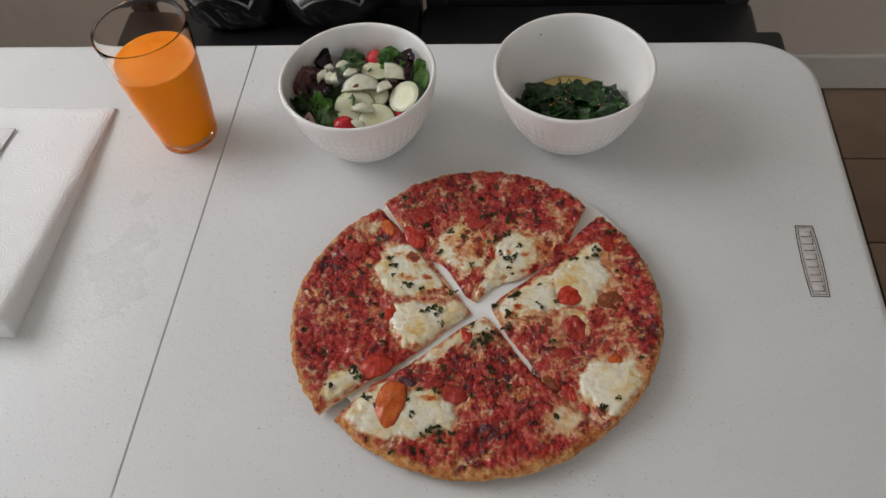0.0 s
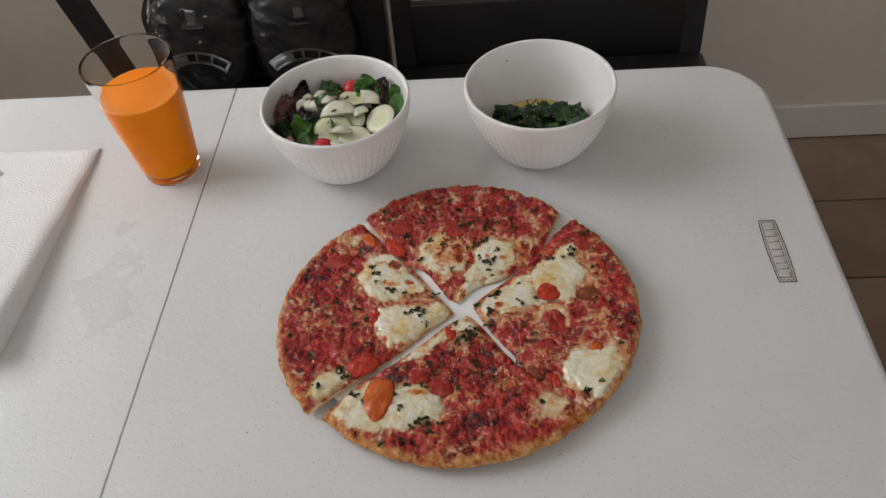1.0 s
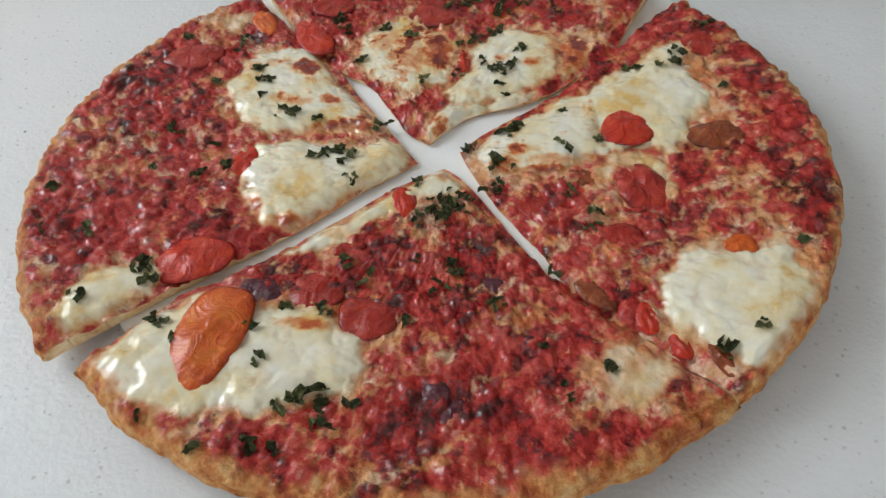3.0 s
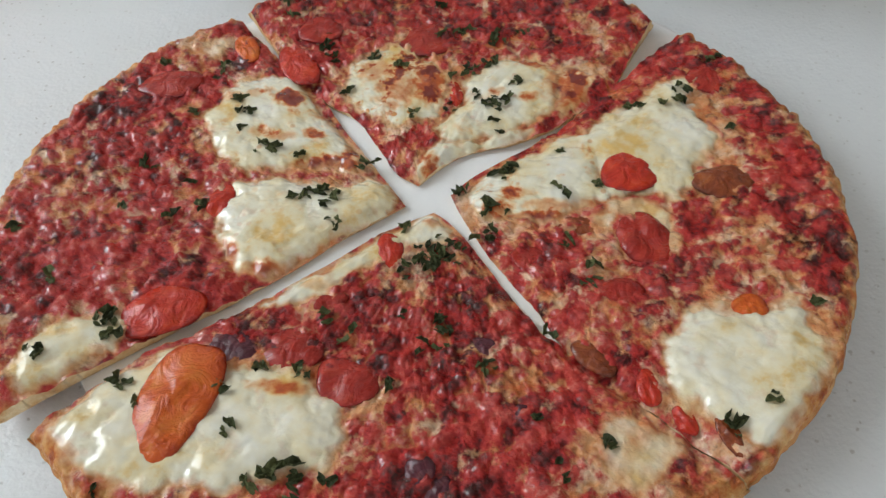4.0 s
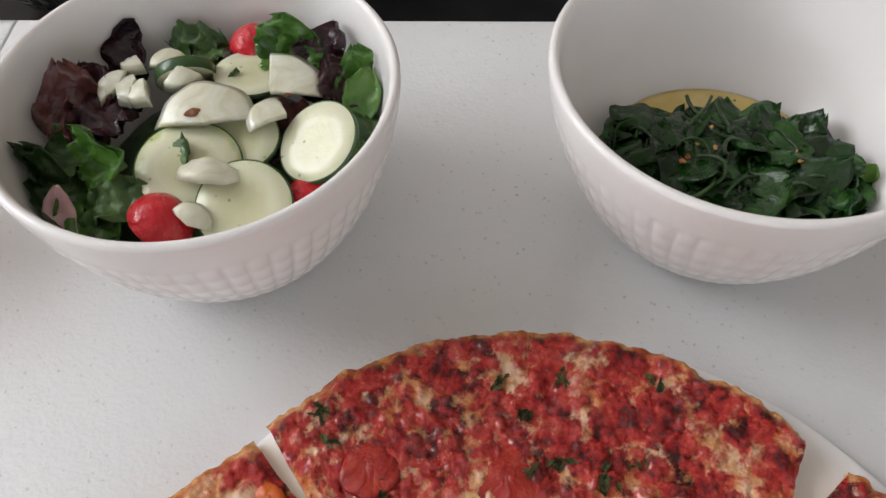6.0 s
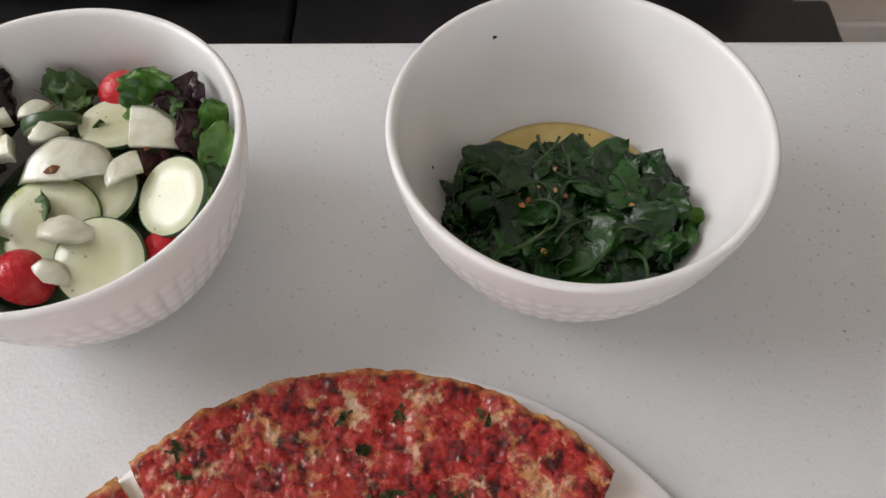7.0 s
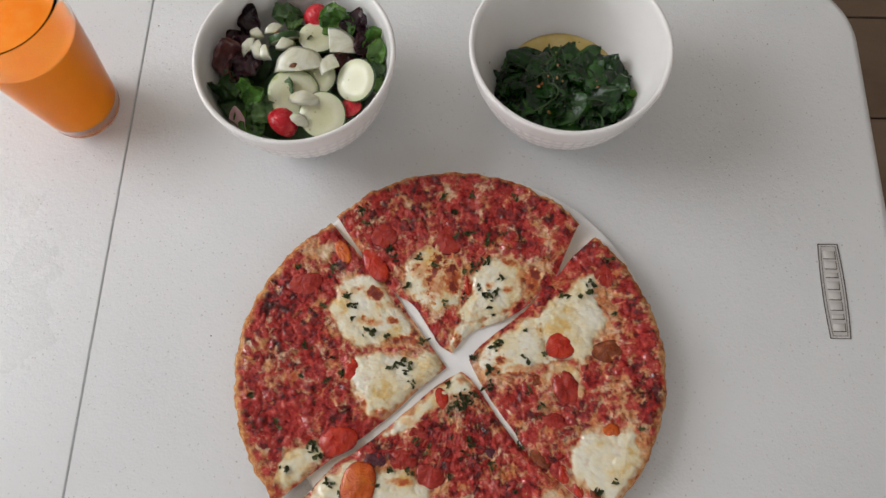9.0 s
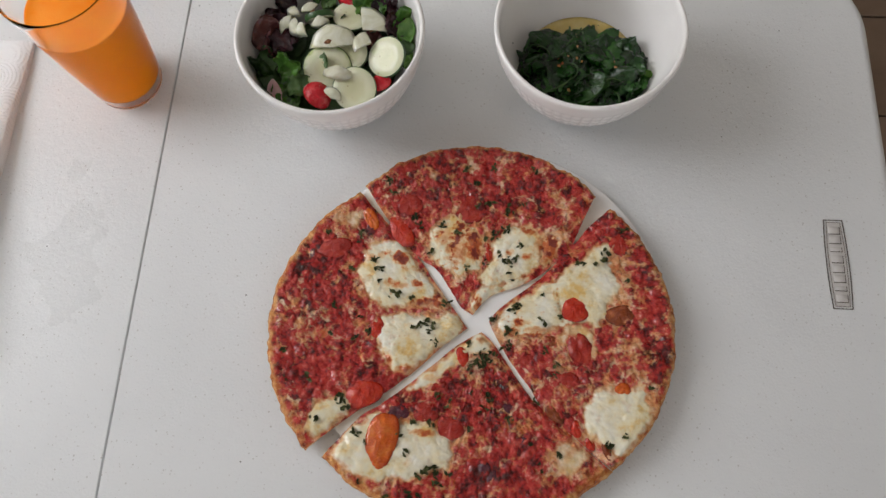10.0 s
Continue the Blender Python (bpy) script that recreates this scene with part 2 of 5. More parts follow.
k = Mat("onion_flesh", (0.70, 0.70, 0.60), 0.22)
k.set("Base Color", k.ramp(k.noise(70, 4, 0.6, 0.8), [(0.3, (0.58, 0.56, 0.38)), (0.5, (0.72, 0.715, 0.58)), (0.7, (0.82, 0.815, 0.73))]))
k.set("Subsurface Weight", 0.6)
k.set("Subsurface Radius", (0.008, 0.008, 0.006))
k.set("Coat Weight", 0.3)
k.bump(k.noise(150, 3), 0.15, 0.001)
ONION = k.m

# cucumber flesh: pale, with a seeded, wetter heart
k = Mat("cucumber_flesh", rough=0.2)
sep = k.t.nodes.new("ShaderNodeSeparateXYZ")
k.t.links.new(k.co, sep.inputs[0])
rr = k.math("SQRT", k.math("ADD", k.math("POWER", sep.outputs[0], 2.0), k.math("POWER", sep.outputs[1], 2.0)))
rr = k.math("ADD", k.math("MULTIPLY", rr, 1 / 0.020), k.math("MULTIPLY", k.math("SUBTRACT", k.noise(160, 3), 0.5), 0.35))
fl = k.ramp(rr, [(0.0, (0.62, 0.62, 0.38)), (0.36, (0.67, 0.665, 0.43)), (0.55, (0.73, 0.73, 0.53)), (0.82, (0.72, 0.735, 0.52)), (0.95, (0.50, 0.58, 0.25))])
spice = k.ramp(k.voronoi(170), [(0.08, 1.0), (0.13, 0.0)])
k.set("Base Color", k.mix(k.math("MULTIPLY", spice, 0.6), fl, (0.28, 0.20, 0.06)))
k.set("Subsurface Weight", 0.2)
k.set("Subsurface Radius", (0.003, 0.004, 0.002))
k.bump(k.noise(260, 3), 0.25, 0.001)
CUKE = k.m
CUKESKIN = plain("cucumber_skin", (0.035, 0.085, 0.022), 0.3, vary=0.3, scale=120)
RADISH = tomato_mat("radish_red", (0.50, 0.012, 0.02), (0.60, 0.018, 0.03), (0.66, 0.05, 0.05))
SPICE = plain("brown_seasoning", (0.20, 0.075, 0.025), 0.6, vary=0.3, scale=300)
RADISHW = plain("radish_flesh", (0.82, 0.79, 0.74), 0.25, vary=0.05, scale=90)

# drink
k = Mat("clear_glass", (0.97, 0.98, 0.975), 0.02)
k.set("Transmission Weight", 1.0)
k.set("IOR", 1.2)
GLASS = k.m
k = Mat("orange_drink", (0.90, 0.27, 0.012), 0.12)
k.set("Base Color", k.ramp(k.noise(30, 3), [(0.3, (0.93, 0.235, 0.0015)), (0.7, (0.96, 0.280, 0.002))]))
k.set("Specular IOR Level", 0.05)
JUICE = k.m
k = Mat("drink_foam", rough=0.3)
k.set("Base Color", k.ramp(k.noise(60, 3), [(0.35, (0.86, 0.21, 0.004)), (0.65, (0.88, 0.27, 0.025))]))
k.bump(k.voronoi(900), 0.2, 0.0005)
k.set("Specular IOR Level", 0.1)
FOAM = k.m
k = Mat("cooking_liquid", (0.60, 0.42, 0.09), 0.06)
k.set("Base Color", k.ramp(k.noise(45, 3), [(0.35, (0.64, 0.46, 0.12)), (0.65, (0.78, 0.63, 0.28))]))
LIQUID = k.m

# quilted kitchen paper: embossed concentric arcs
k = Mat("kitchen_paper", (0.84, 0.835, 0.83), 0.9)
cells = k.node("TexVoronoi", 0, Vector=k.co, Scale=30.0)
rings = k.math("SINE", k.math("MULTIPLY", cells, 66.0))
dots = k.math("MULTIPLY", k.math("ADD", rings, 1.0), k.ramp(k.noise(420, 2), [(0.35, 0.25), (0.6, 1.0)]))
k.set("Base Color", k.ramp(k.noise(12, 3), [(0.3, (0.86, 0.86, 0.865)), (0.7, (0.90, 0.90, 0.90))]))
k.bump(k.math("ADD", k.math("MULTIPLY", dots, 0.5), k.math("MULTIPLY", k.noise(700, 2), 0.35)), 0.30, 0.0012)
PAPER = k.m

WALLP = plain("wall_paint", (0.60, 0.535, 0.46), 0.8, vary=0.05, scale=3, bump=0.15, bscale=260)
TRIM = plain("trim_paint", (0.62, 0.585, 0.54), 0.45, vary=0.05, scale=10)
CEIL = plain("ceiling_paint", (0.78, 0.76, 0.73), 0.85, vary=0.03, scale=4)
GROUT = plain("dark_grout", (0.022, 0.016, 0.012), 0.9, vary=0.2, scale=30)
k = Mat("floor_tile", rough=0.5)
n = k.math("ADD", k.math("MULTIPLY", k.noise(9, 5, 0.6, 0.6), 0.8), k.math("MULTIPLY", k.random(), 0.2))
k.set("Base Color", k.ramp(n, [(0.3, (0.21, 0.135, 0.088)), (0.55, (0.28, 0.19, 0.13)), (0.8, (0.35, 0.25, 0.18))]))
k.bump(k.noise(80, 4), 0.15, 0.001)
TILE = k.m
BLACKWOOD = plain("black_lacquer", (0.012, 0.011, 0.012), 0.38, vary=0.3, scale=25, bump=0.05)
BLACKCLOTH = plain("black_fabric", (0.016, 0.017, 0.022), 0.85, vary=0.3, scale=60, bump=0.4, bscale=900)
SILVER = plain("grey_print", (0.42, 0.43, 0.45), 0.5, vary=0.1, scale=60)
LOGOINK = plain("grey_print_faint", (0.22, 0.22, 0.24), 0.6, vary=0.1, scale=60)
STEEL = plain("grey_steel", (0.30, 0.30, 0.31), 0.4, 0.8, vary=0.1)
EMBOSS = plain("table_grime_line", (0.09, 0.065, 0.05), 0.6, vary=0.3, scale=120)
EMBOSS2 = plain("table_badge_face", (0.60, 0.57, 0.545), 0.5, vary=0.06, scale=120)

# crinkled clear film
k = Mat("clear_film", (0.9, 0.92, 0.95), 0.12)
film = k.t.nodes.new("ShaderNodeBsdfGlossy")
film.inputs["Roughness"].default_value = 0.13
clear = k.t.nodes.new("ShaderNodeBsdfTransparent")
join = k.t.nodes.new("ShaderNodeMixShader")
fres = k.t.nodes.new("ShaderNodeFresnel")
fres.inputs["IOR"].default_value = 1.5
bmp = k.t.nodes.new("ShaderNodeBump")
bmp.inputs["Strength"].default_value, bmp.inputs["Distance"].default_value = 1.0, 0.03
k.t.links.new(k.noise(13, 3, 0.5, 2.0), bmp.inputs["Height"])
k.t.links.new(bmp.outputs[0], film.inputs["Normal"])
k.t.links.new(bmp.outputs[0], fres.inputs["Normal"])
k.t.links.new(k.math("MULTIPLY", fres.outputs[0], 1.5), join.inputs[0])
k.t.links.new(clear.outputs[0], join.inputs[1])
k.t.links.new(film.outputs[0], join.inputs[2])
k.t.links.new(join.outputs[0], k.t.nodes["Material Output"].inputs[0])
FILM = k.m
k = Mat("window_glass", (1, 1, 1), 0.0)
k.set("Transmission Weight", 1.0)
PANE = k.m


# ---- building helpers ----
def clamp(x, a=0.0, b=1.0):
    return max(a, min(b, x))


def smooth(a, b, x):
    t = clamp((x - a) / (b - a))
    return t * t * (3 - 2 * t)


def nz(x, y, z=0.0):
    return noise.noise(Vector((x, y, z)))


def shaded(me, flat=False):
    me.polygons.foreach_set("use_smooth", [not flat] * len(me.polygons))
    return me


def mesh(name, verts, faces, mat, flat=False):
    me = bpy.data.meshes.new(name)
    me.from_pydata([tuple(v) for v in verts], [], [tuple(f) for f in faces])
    me.materials.append(mat)
    return shaded(me, flat)


def under(name, me, parent, label="", m=None):
    ob = new(name, me)
    ob.parent = parent
    if m is not None:
        ob.matrix_basis = m
    if label:
        ob["label"] = label
    return ob


def part(name, bm, mat, parent, label="", m=None, flat=False):
    me = bpy.data.meshes.new(name)
    bm.to_mesh(me)
    bm.free()
    me.materials.append(mat)
    shaded(me, flat)
    return under(name, me, parent, label, m)


def thing(name, m, label, category, group="", kind=""):
    ob = new(name)
    ob.empty_display_size = 0.05
    ob.matrix_basis = m
    return tagged(ob, label, category, group, kind)


def box(x0, y0, z0, x1, y1, z1, bevel=0.0, seg=2, bm=None):
    bm2 = bmesh.new()
    bmesh.ops.create_cube(bm2, size=1, matrix=Matrix.Translation(((x0 + x1) / 2, (y0 + y1) / 2, (z0 + z1) / 2)) @ Matrix.Diagonal((x1 - x0, y1 - y0, z1 - z0, 1)))
    if bevel:
        bmesh.ops.bevel(bm2, geom=bm2.edges[:], offset=bevel, segments=seg, affect="EDGES", profile=0.5)
    if bm is None:
        return bm2
    tmp = bpy.data.meshes.new("tmp")
    bm2.to_mesh(tmp)
    bm2.free()
    bm.from_mesh(tmp)
    bpy.data.meshes.remove(tmp)
    return bm


def lathe(profile, n, wave=None):
    """Verts and faces of a profile [(r, z)] turned round z; wave(r, z, angle, i) gives a radius offset."""
    vs, fs = [], []
    for i, (r, z) in enumerate(profile):
        for j in range(n):
            a = 2 * math.pi * j / n
            q = r + (wave(r, z, a, i) if wave else 0)
            vs.append((q * math.cos(a), q * math.sin(a), z))
    for i in range(len(profile) - 1):
        for j in range(n):
            fs.append((i * n + j, i * n + (j + 1) % n, (i + 1) * n + (j + 1) % n, (i + 1) * n + j))
    return vs, fs


def spline(points, n):
    """A smooth run of n points through a few (Catmull-Rom)."""
    out, m = [], len(points) - 1
    for i in range(n):
        s = i / (n - 1) * m
        j = min(int(s), m - 1)
        t = s - j
        p = [Vector(points[clamp(j + d, 0, m)]) for d in (-1, 0, 1, 2)]
        out.append(0.5 * (2 * p[1] + (p[2] - p[0]) * t + (2 * p[0] - 5 * p[1] + 4 * p[2] - p[3]) * t * t + (3 * p[1] - p[0] - 3 * p[2] + p[3]) * t ** 3))
    return out


def tube(points, radius, sides=8, taper=None):
    """A round rod along points."""
    vs, fs = [], []
    pts = [Vector(p) for p in points]
    for i, p in enumerate(pts):
        d = (pts[min(i + 1, len(pts) - 1)] - pts[max(i - 1, 0)]).normalized()
        a = d.orthogonal().normalized()
        if i and a.dot(last) < 0.9:
            a = (last - d * last.dot(d)).normalized()
        last = a
        b = d.cross(a)
        r = radius * (taper(i / (len(pts) - 1)) if taper else 1)
        for j in range(sides):
            t = 2 * math.pi * j / sides
            vs.append(p + r * (math.cos(t) * a + math.sin(t) * b))
    for i in range(len(pts) - 1):
        for j in range(sides):
            fs.append((i * sides + j, i * sides + (j + 1) % sides, (i + 1) * sides + (j + 1) % sides, (i + 1) * sides + j))
    fs.append(tuple(range(sides))[::-1])
    fs.append(tuple((len(pts) - 1) * sides + j for j in range(sides)))
    return vs, fs


# ---- room ----
def structure(name, bm, mat, label, category):
    me = bpy.data.meshes.new(name)
    bm.to_mesh(me)
    bm.free()
    me.materials.append(mat)
    return tagged(new(name, me), label, category, kind="structure")


T = 0.12
floor = structure("floor", box(WEST - T, SOUTH - T, -0.1, EAST + T, NORTH + T, -0.006), GROUT, "brown tiled floor with dark grout joints", "floor")
structure("ceiling", box(WEST - T, SOUTH - T, TOP, EAST + T, NORTH + T, TOP + 0.1), CEIL, "plain off-white painted ceiling", "ceiling")
structure("wall_north", box(WEST - T, NORTH, 0, EAST + T, NORTH + T, TOP), WALLP, "plain beige painted wall behind the chairs", "wall")
# south wall, with an opening added only for the fill lamp
bm = box(WEST - T, SOUTH - T, 0, EAST + T, SOUTH, FILL_WIN[2])
box(WEST - T, SOUTH - T, FILL_WIN[3], EAST + T, SOUTH, TOP, bm=bm)
box(WEST - T, SOUTH - T, FILL_WIN[2], FILL_WIN[0], SOUTH, FILL_WIN[3], bm=bm)
box(FILL_WIN[1], SOUTH - T, FILL_WIN[2], EAST + T, SOUTH, FILL_WIN[3], bm=bm)
structure("wall_south", bm, WALLP, "beige painted wall with a wide opening added for the fill lamp", "wall")
structure("wall_east", box(EAST, SOUTH, 0, EAST + T, NORTH, TOP), WALLP, "plain beige painted wall", "wall")
bm = box(WEST - T, SOUTH, 0, WEST, NORTH, WIN[2])
box(WEST - T, SOUTH, WIN[3], WEST, NORTH, TOP, bm=bm)
box(WEST - T, SOUTH, WIN[2], WEST, WIN[0], WIN[3], bm=bm)
box(WEST - T, WIN[1], WIN[2], WEST, NORTH, WIN[3], bm=bm)
structure("wall_west", bm, WALLP, "beige painted wall with a window opening", "wall")
bm = box(WEST, NORTH - 0.014, 0.004, EAST, NORTH, 0.10, 0.004)
structure("baseboard", bm, TRIM, "off-white painted baseboard along the wall", "baseboard")
win = thing("window_1", pose(WEST - T / 2, 0, 0), "white framed window in the wall", "window", kind="structure")
fr = bmesh.new()
box(-0.03, WIN[0], WIN[2], 0.03, WIN[0] + 0.05, WIN[3], bm=fr)
box(-0.03, WIN[1] - 0.05, WIN[2], 0.03, WIN[1], WIN[3], bm=fr)
box(-0.03, WIN[0] + 0.05, WIN[2], 0.03, WIN[1] - 0.05, WIN[2] + 0.05, bm=fr)
box(-0.03, WIN[0] + 0.05, WIN[3] - 0.05, 0.03, WIN[1] - 0.05, WIN[3], bm=fr)
part("window_frame", fr, TRIM, win, flat=True)
pane = part("pane", box(-0.045, WIN[0] + 0.05, WIN[2] + 0.05, -0.041, WIN[1] - 0.05, WIN[3] - 0.05), PANE, win, "clear glass pane", flat=True)
pane.visible_shadow = False
part("window_sill", box(0.03, WIN[0] - 0.03, WIN[2] - 0.03, 0.10, WIN[1] + 0.03, WIN[2], 0.004), TRIM, win)

# unseen window, added so that the south fill lamp has an opening
win = thing("fill_window", pose(0, SOUTH - T / 2, 0), "wide white framed window added around the fill lamp", "window", kind="structure")
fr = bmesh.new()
box(FILL_WIN[0], -0.03, FILL_WIN[2], FILL_WIN[0] + 0.05, 0.03, FILL_WIN[3], bm=fr)
box(FILL_WIN[1] - 0.05, -0.03, FILL_WIN[2], FILL_WIN[1], 0.03, FILL_WIN[3], bm=fr)
box(FILL_WIN[0] + 0.05, -0.03, FILL_WIN[2], FILL_WIN[1] - 0.05, 0.03, FILL_WIN[2] + 0.05, bm=fr)
box(FILL_WIN[0] + 0.05, -0.03, FILL_WIN[3] - 0.05, FILL_WIN[1] - 0.05, 0.03, FILL_WIN[3], bm=fr)
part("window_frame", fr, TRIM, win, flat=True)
pane = part("pane", box(FILL_WIN[0] + 0.05, -0.045, FILL_WIN[2] + 0.05, FILL_WIN[1] - 0.05, -0.041, FILL_WIN[3] - 0.05), PANE, win, "clear glass pane", flat=True)
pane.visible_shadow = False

# ---- folding table ----
TZ = 0.74
table = thing("folding_table", pose(0, 0, 0), "white speckled plastic fold-in-half table with rounded corners", "table")


def half_top(sign):
    """One half of the moulded top: rounded outer corners, soft edges, a joint at x = 0."""
    X, Y, R = 0.61, 0.61, 0.068
    out = [(0.0006, 0.0), (0.0006, Y)]
    out += [(X - R + R * math.sin(a), Y - R + R * math.cos(a)) for a in np.linspace(0, math.pi / 2, 14)]
    out += [(X - R + R * math.cos(a), R - R * math.sin(a)) for a in np.linspace(0, math.pi / 2, 14)]
    cy = 0.305
    vs, fs, n = [], [], len(out)
    rows = [(0.0, -0.044), (0.0, -0.009)] + [(0.009 * (1 - math.cos(a)), -0.009 + 0.009 * math.sin(a)) for a in np.linspace(0.2, math.pi / 2, 6)]
    for d, z in rows:
        for x, y in out:
            # move inwards along the outline's own offset
            if x < 0.001:
                vs.append((sign * (x + d * 0.06), clamp(y, d, Y - d), TZ + z))
            else:
                qx, qy = clamp(x, R, X - R), clamp(y, R, Y - R)
                v = Vector((x - qx, y - qy))
                v = v.normalized() if v.length > 1e-6 else Vector((0, 1 if y > cy else -1))
                vs.append((sign * (x - v.x * d), y - v.y * d, TZ + z))
    for i in range(len(rows) - 1):
        for j in range(n):
            f = (i * n + j, i * n + (j + 1) % n, (i + 1) * n + (j + 1) % n, (i + 1) * n + j)
            fs.append(f[::-1] if sign > 0 else f)
    cap = tuple((len(rows) - 1) * n + j for j in range(n))
    fs.append(cap[::-1] if sign > 0 else cap)
    low = tuple(range(n))
    fs.append(low if sign > 0 else low[::-1])
    return mesh("half_top", vs, fs, TABLE)


for s in (-1, 1):
    ob = under("half_top", half_top(s), table, "white stippled plastic half of the table top")
    mod = ob.modifiers.new("normals", "WEIGHTED_NORMAL")
    mod.keep_sharp = True
for x in (-0.48, 0.48):
    for y in (0.09, 0.52):
        vs, fs = tube([(x, y, 0.0), (x, y, TZ - 0.044)], 0.0125, 12)
        under("leg", mesh("leg", vs, fs, STEEL), table, "grey steel tube leg")
    vs, fs = tube([(x, 0.10, 0.12), (x, 0.51, 0.12)], 0.010, 10)
    under("crossbar", mesh("crossbar", vs, fs, STEEL), table)

# moulded badge near the end of the table: a barrel-shaped frame with eight plain bars
badge = under("badge", None, table, "moulded barrel-shaped badge with plain bars")
badge.matrix_basis = pose(0.557, 0.3195, TZ)


def barrel(grow):
    hw, hh, bul = 0.0076 + grow, 0.0372 + grow, 0.0014
    pts = []
    for i in range(9):
        s = -1 + 2 * i / 8
        pts.append((hw + bul * (1 - s * s), s * hh))
    return pts + [(-x, y) for x, y in reversed(pts)]


def band(a, b, z):
    n = len(a)
    vs = [(x, y, z) for x, y in a] + [(x, y, z) for x, y in b] + [(x, y, -0.0004) for x, y in a] + [(x, y, -0.0004) for x, y in b]
    fs = []
    for j in range(n):
        q = (j + 1) % n
        fs += [(j, q, n + q, n + j), (2 * n + q, 2 * n + j, 3 * n + j, 3 * n + q), (j, 2 * n + j, 2 * n + q, q), (n + j, n + q, 3 * n + q, 3 * n + j)]
    return vs, fs


bm = bmesh.new()
bm.faces.new([bm.verts.new((x, y, 0.00025)) for x, y in barrel(-0.0014)])
part("badge_face", bm, EMBOSS2, badge, flat=True)
for g0, g1 in ((0.0, -0.0006), (-0.0021, -0.0024)):
    vs, fs = band(barrel(g0), barrel(g1), 0.0005)
    under("badge_frame", mesh("badge_frame", vs, fs, EMBOSS, True), badge)
for i in range(8):
    y = -0.0285 + i * 0.0081
    w = 0.0018 if i in (1, 5) else 0.0030
    part("bar", box(-0.0043, y - w, -0.0003, 0.0043, y + w, 0.0007, 0.0003, 1), EMBOSS2, badge)
    part("bar_edge", box(-0.0047, y - w - 0.0005, -0.0003, 0.0047, y - w + 0.0001, 0.00055), EMBOSS, badge)
    part("bar_edge", box(0.0041, y - w, -0.0003, 0.0047, y + w, 0.00055), EMBOSS, badge)

# ---- pizza ----
PX, PY = 0.271, 0.2595
vs, fs = [], []
prof = [(0.0, 0.0), (0.1402, 0.0), (0.1414, 0.0012), (0.1418, 0.0046), (0.141, 0.0054), (0.1392, 0.0054), (0.136, 0.0053), (0.08, 0.0052), (0.0, 0.0052)]
vs, fs = lathe(prof, 128)
board = new("pizza_board", mesh("pizza_board", vs, fs, CARD))
board.matrix_basis = pose(PX + 0.0075, PY + 0.006, TZ + 0.0004)
tagged(board, "round white cardboard disc under the pizza", "pizza board")
PZ = TZ + 0.0060

# mozzarella pools: slice, toasting, thickness, outline in mm round the pizza's middle
POOLS = {"left": [], "front": [], "right": [], "back": []}


def pool(which, brown, lift, *outline):
    xs, ys = [p[0] for p in outline], [p[1] for p in outline]
    POOLS[which].append((brown, lift, outline, (min(xs) - 18, max(xs) + 18, min(ys) - 18, max(ys) + 18)))


pool("left", 0.4, 1.0, (-71.4, -15.7), (-68.6, -3.1), (-54.6, 2.5), (-40.3, 0.8), (-25, -1.1), (-18.9, 5.2), (-11.7, 3.2), (-7.6, -4), (-7.5, -10.2), (-17.6, -18.6), (-28.7, -26.1), (-41.7, -39.9), (-48.7, -43.1), (-60.9, -40.3), (-68.1, -30.1))
pool("left", 0.7, 0.8, (-91.1, 35.8), (-87.2, 52.1), (-75.1, 58.6), (-62, 58.1), (-51.9, 50.5), (-40.7, 34.7), (-32.4, 22.6), (-21.1, 12.4), (-27.1, 6.1), (-47.6, 12), (-50.5, 4.7), (-64.7, 5.3), (-77.9, 10.9), (-86, 22.8))
pool("left", 0.3, 0.5, (-120.1, -88.6), (-118.5, -78.4), (-113.1, -70.8), (-104.6, -66.1), (-95, -62.5), (-86.9, -68.5), (-88.7, -74.8), (-99, -83.6), (-112, -94.5))
pool("left", 0.2, 0.3, (-105.7, 79.2), (-100.7, 84.2), (-94.8, 80.7), (-94, 72.2), (-100, 70))
pool("front", 0.2, 0.9, (-99.8, -107.5), (-95.4, -98), (-89, -90.5), (-78.5, -82.8), (-64.9, -75), (-53.8, -79.9), (-39.7, -80.6), (-25.6, -82.5), (-14.3, -90.7), (-10, -102.2), (-15.8, -112.7), (-26.7, -116), (-38.5, -119.3), (-51.4, -118.5), (-65.1, -120.9), (-78.7, -121.3), (-90.7, -117.4))
pool("front", 0.4, 0.5, (-46.4, -56.7), (-35.5, -46), (-24.5, -36.4), (-10.4, -23.8), (4.8, -11.2), (12, -17.4), (11, -23.7), (0.9, -26.8), (-7.2, -33.1), (-19.3, -41.6), (-26.3, -49), (-38.3, -57.6))
pool("front", 0.2, 0.3, (62.2, -90.8), (73.1, -88), (86.9, -97.8), (86.9, -101.9), (75.1, -111.8), (65.2, -110.6), (60.2, -99.1))
pool("right", 0.8, 0.9, (16.9, -1.9), (25, 8.5), (39.2, 20.5), (53.4, 29.2), (69.5, 34.5), (67.7, 10.3), (70.8, -2.1), (59.8, -7.8), (48.7, -12.6), (35.4, -12.4), (24.2, -12.3))
pool("right", 0.2, 0.9, (60, 30), (80, 48), (93, 60), (103, 64), (105, 47), (112, 31), (110, 20), (103, 14), (101, 4), (93, -3), (86, 2), (70, -2), (66, 10))
pool("right", 0.1, 1.0, (84.9, -62.8), (90.8, -53.9), (102.5, -50.6), (113.9, -52.7), (126.2, -47.8), (129.7, -55.4), (130.6, -65.5), (127.9, -79), (121.4, -91.4), (111.9, -96), (103.3, -95.6), (93.7, -91), (85.9, -82.4), (83, -70.9))
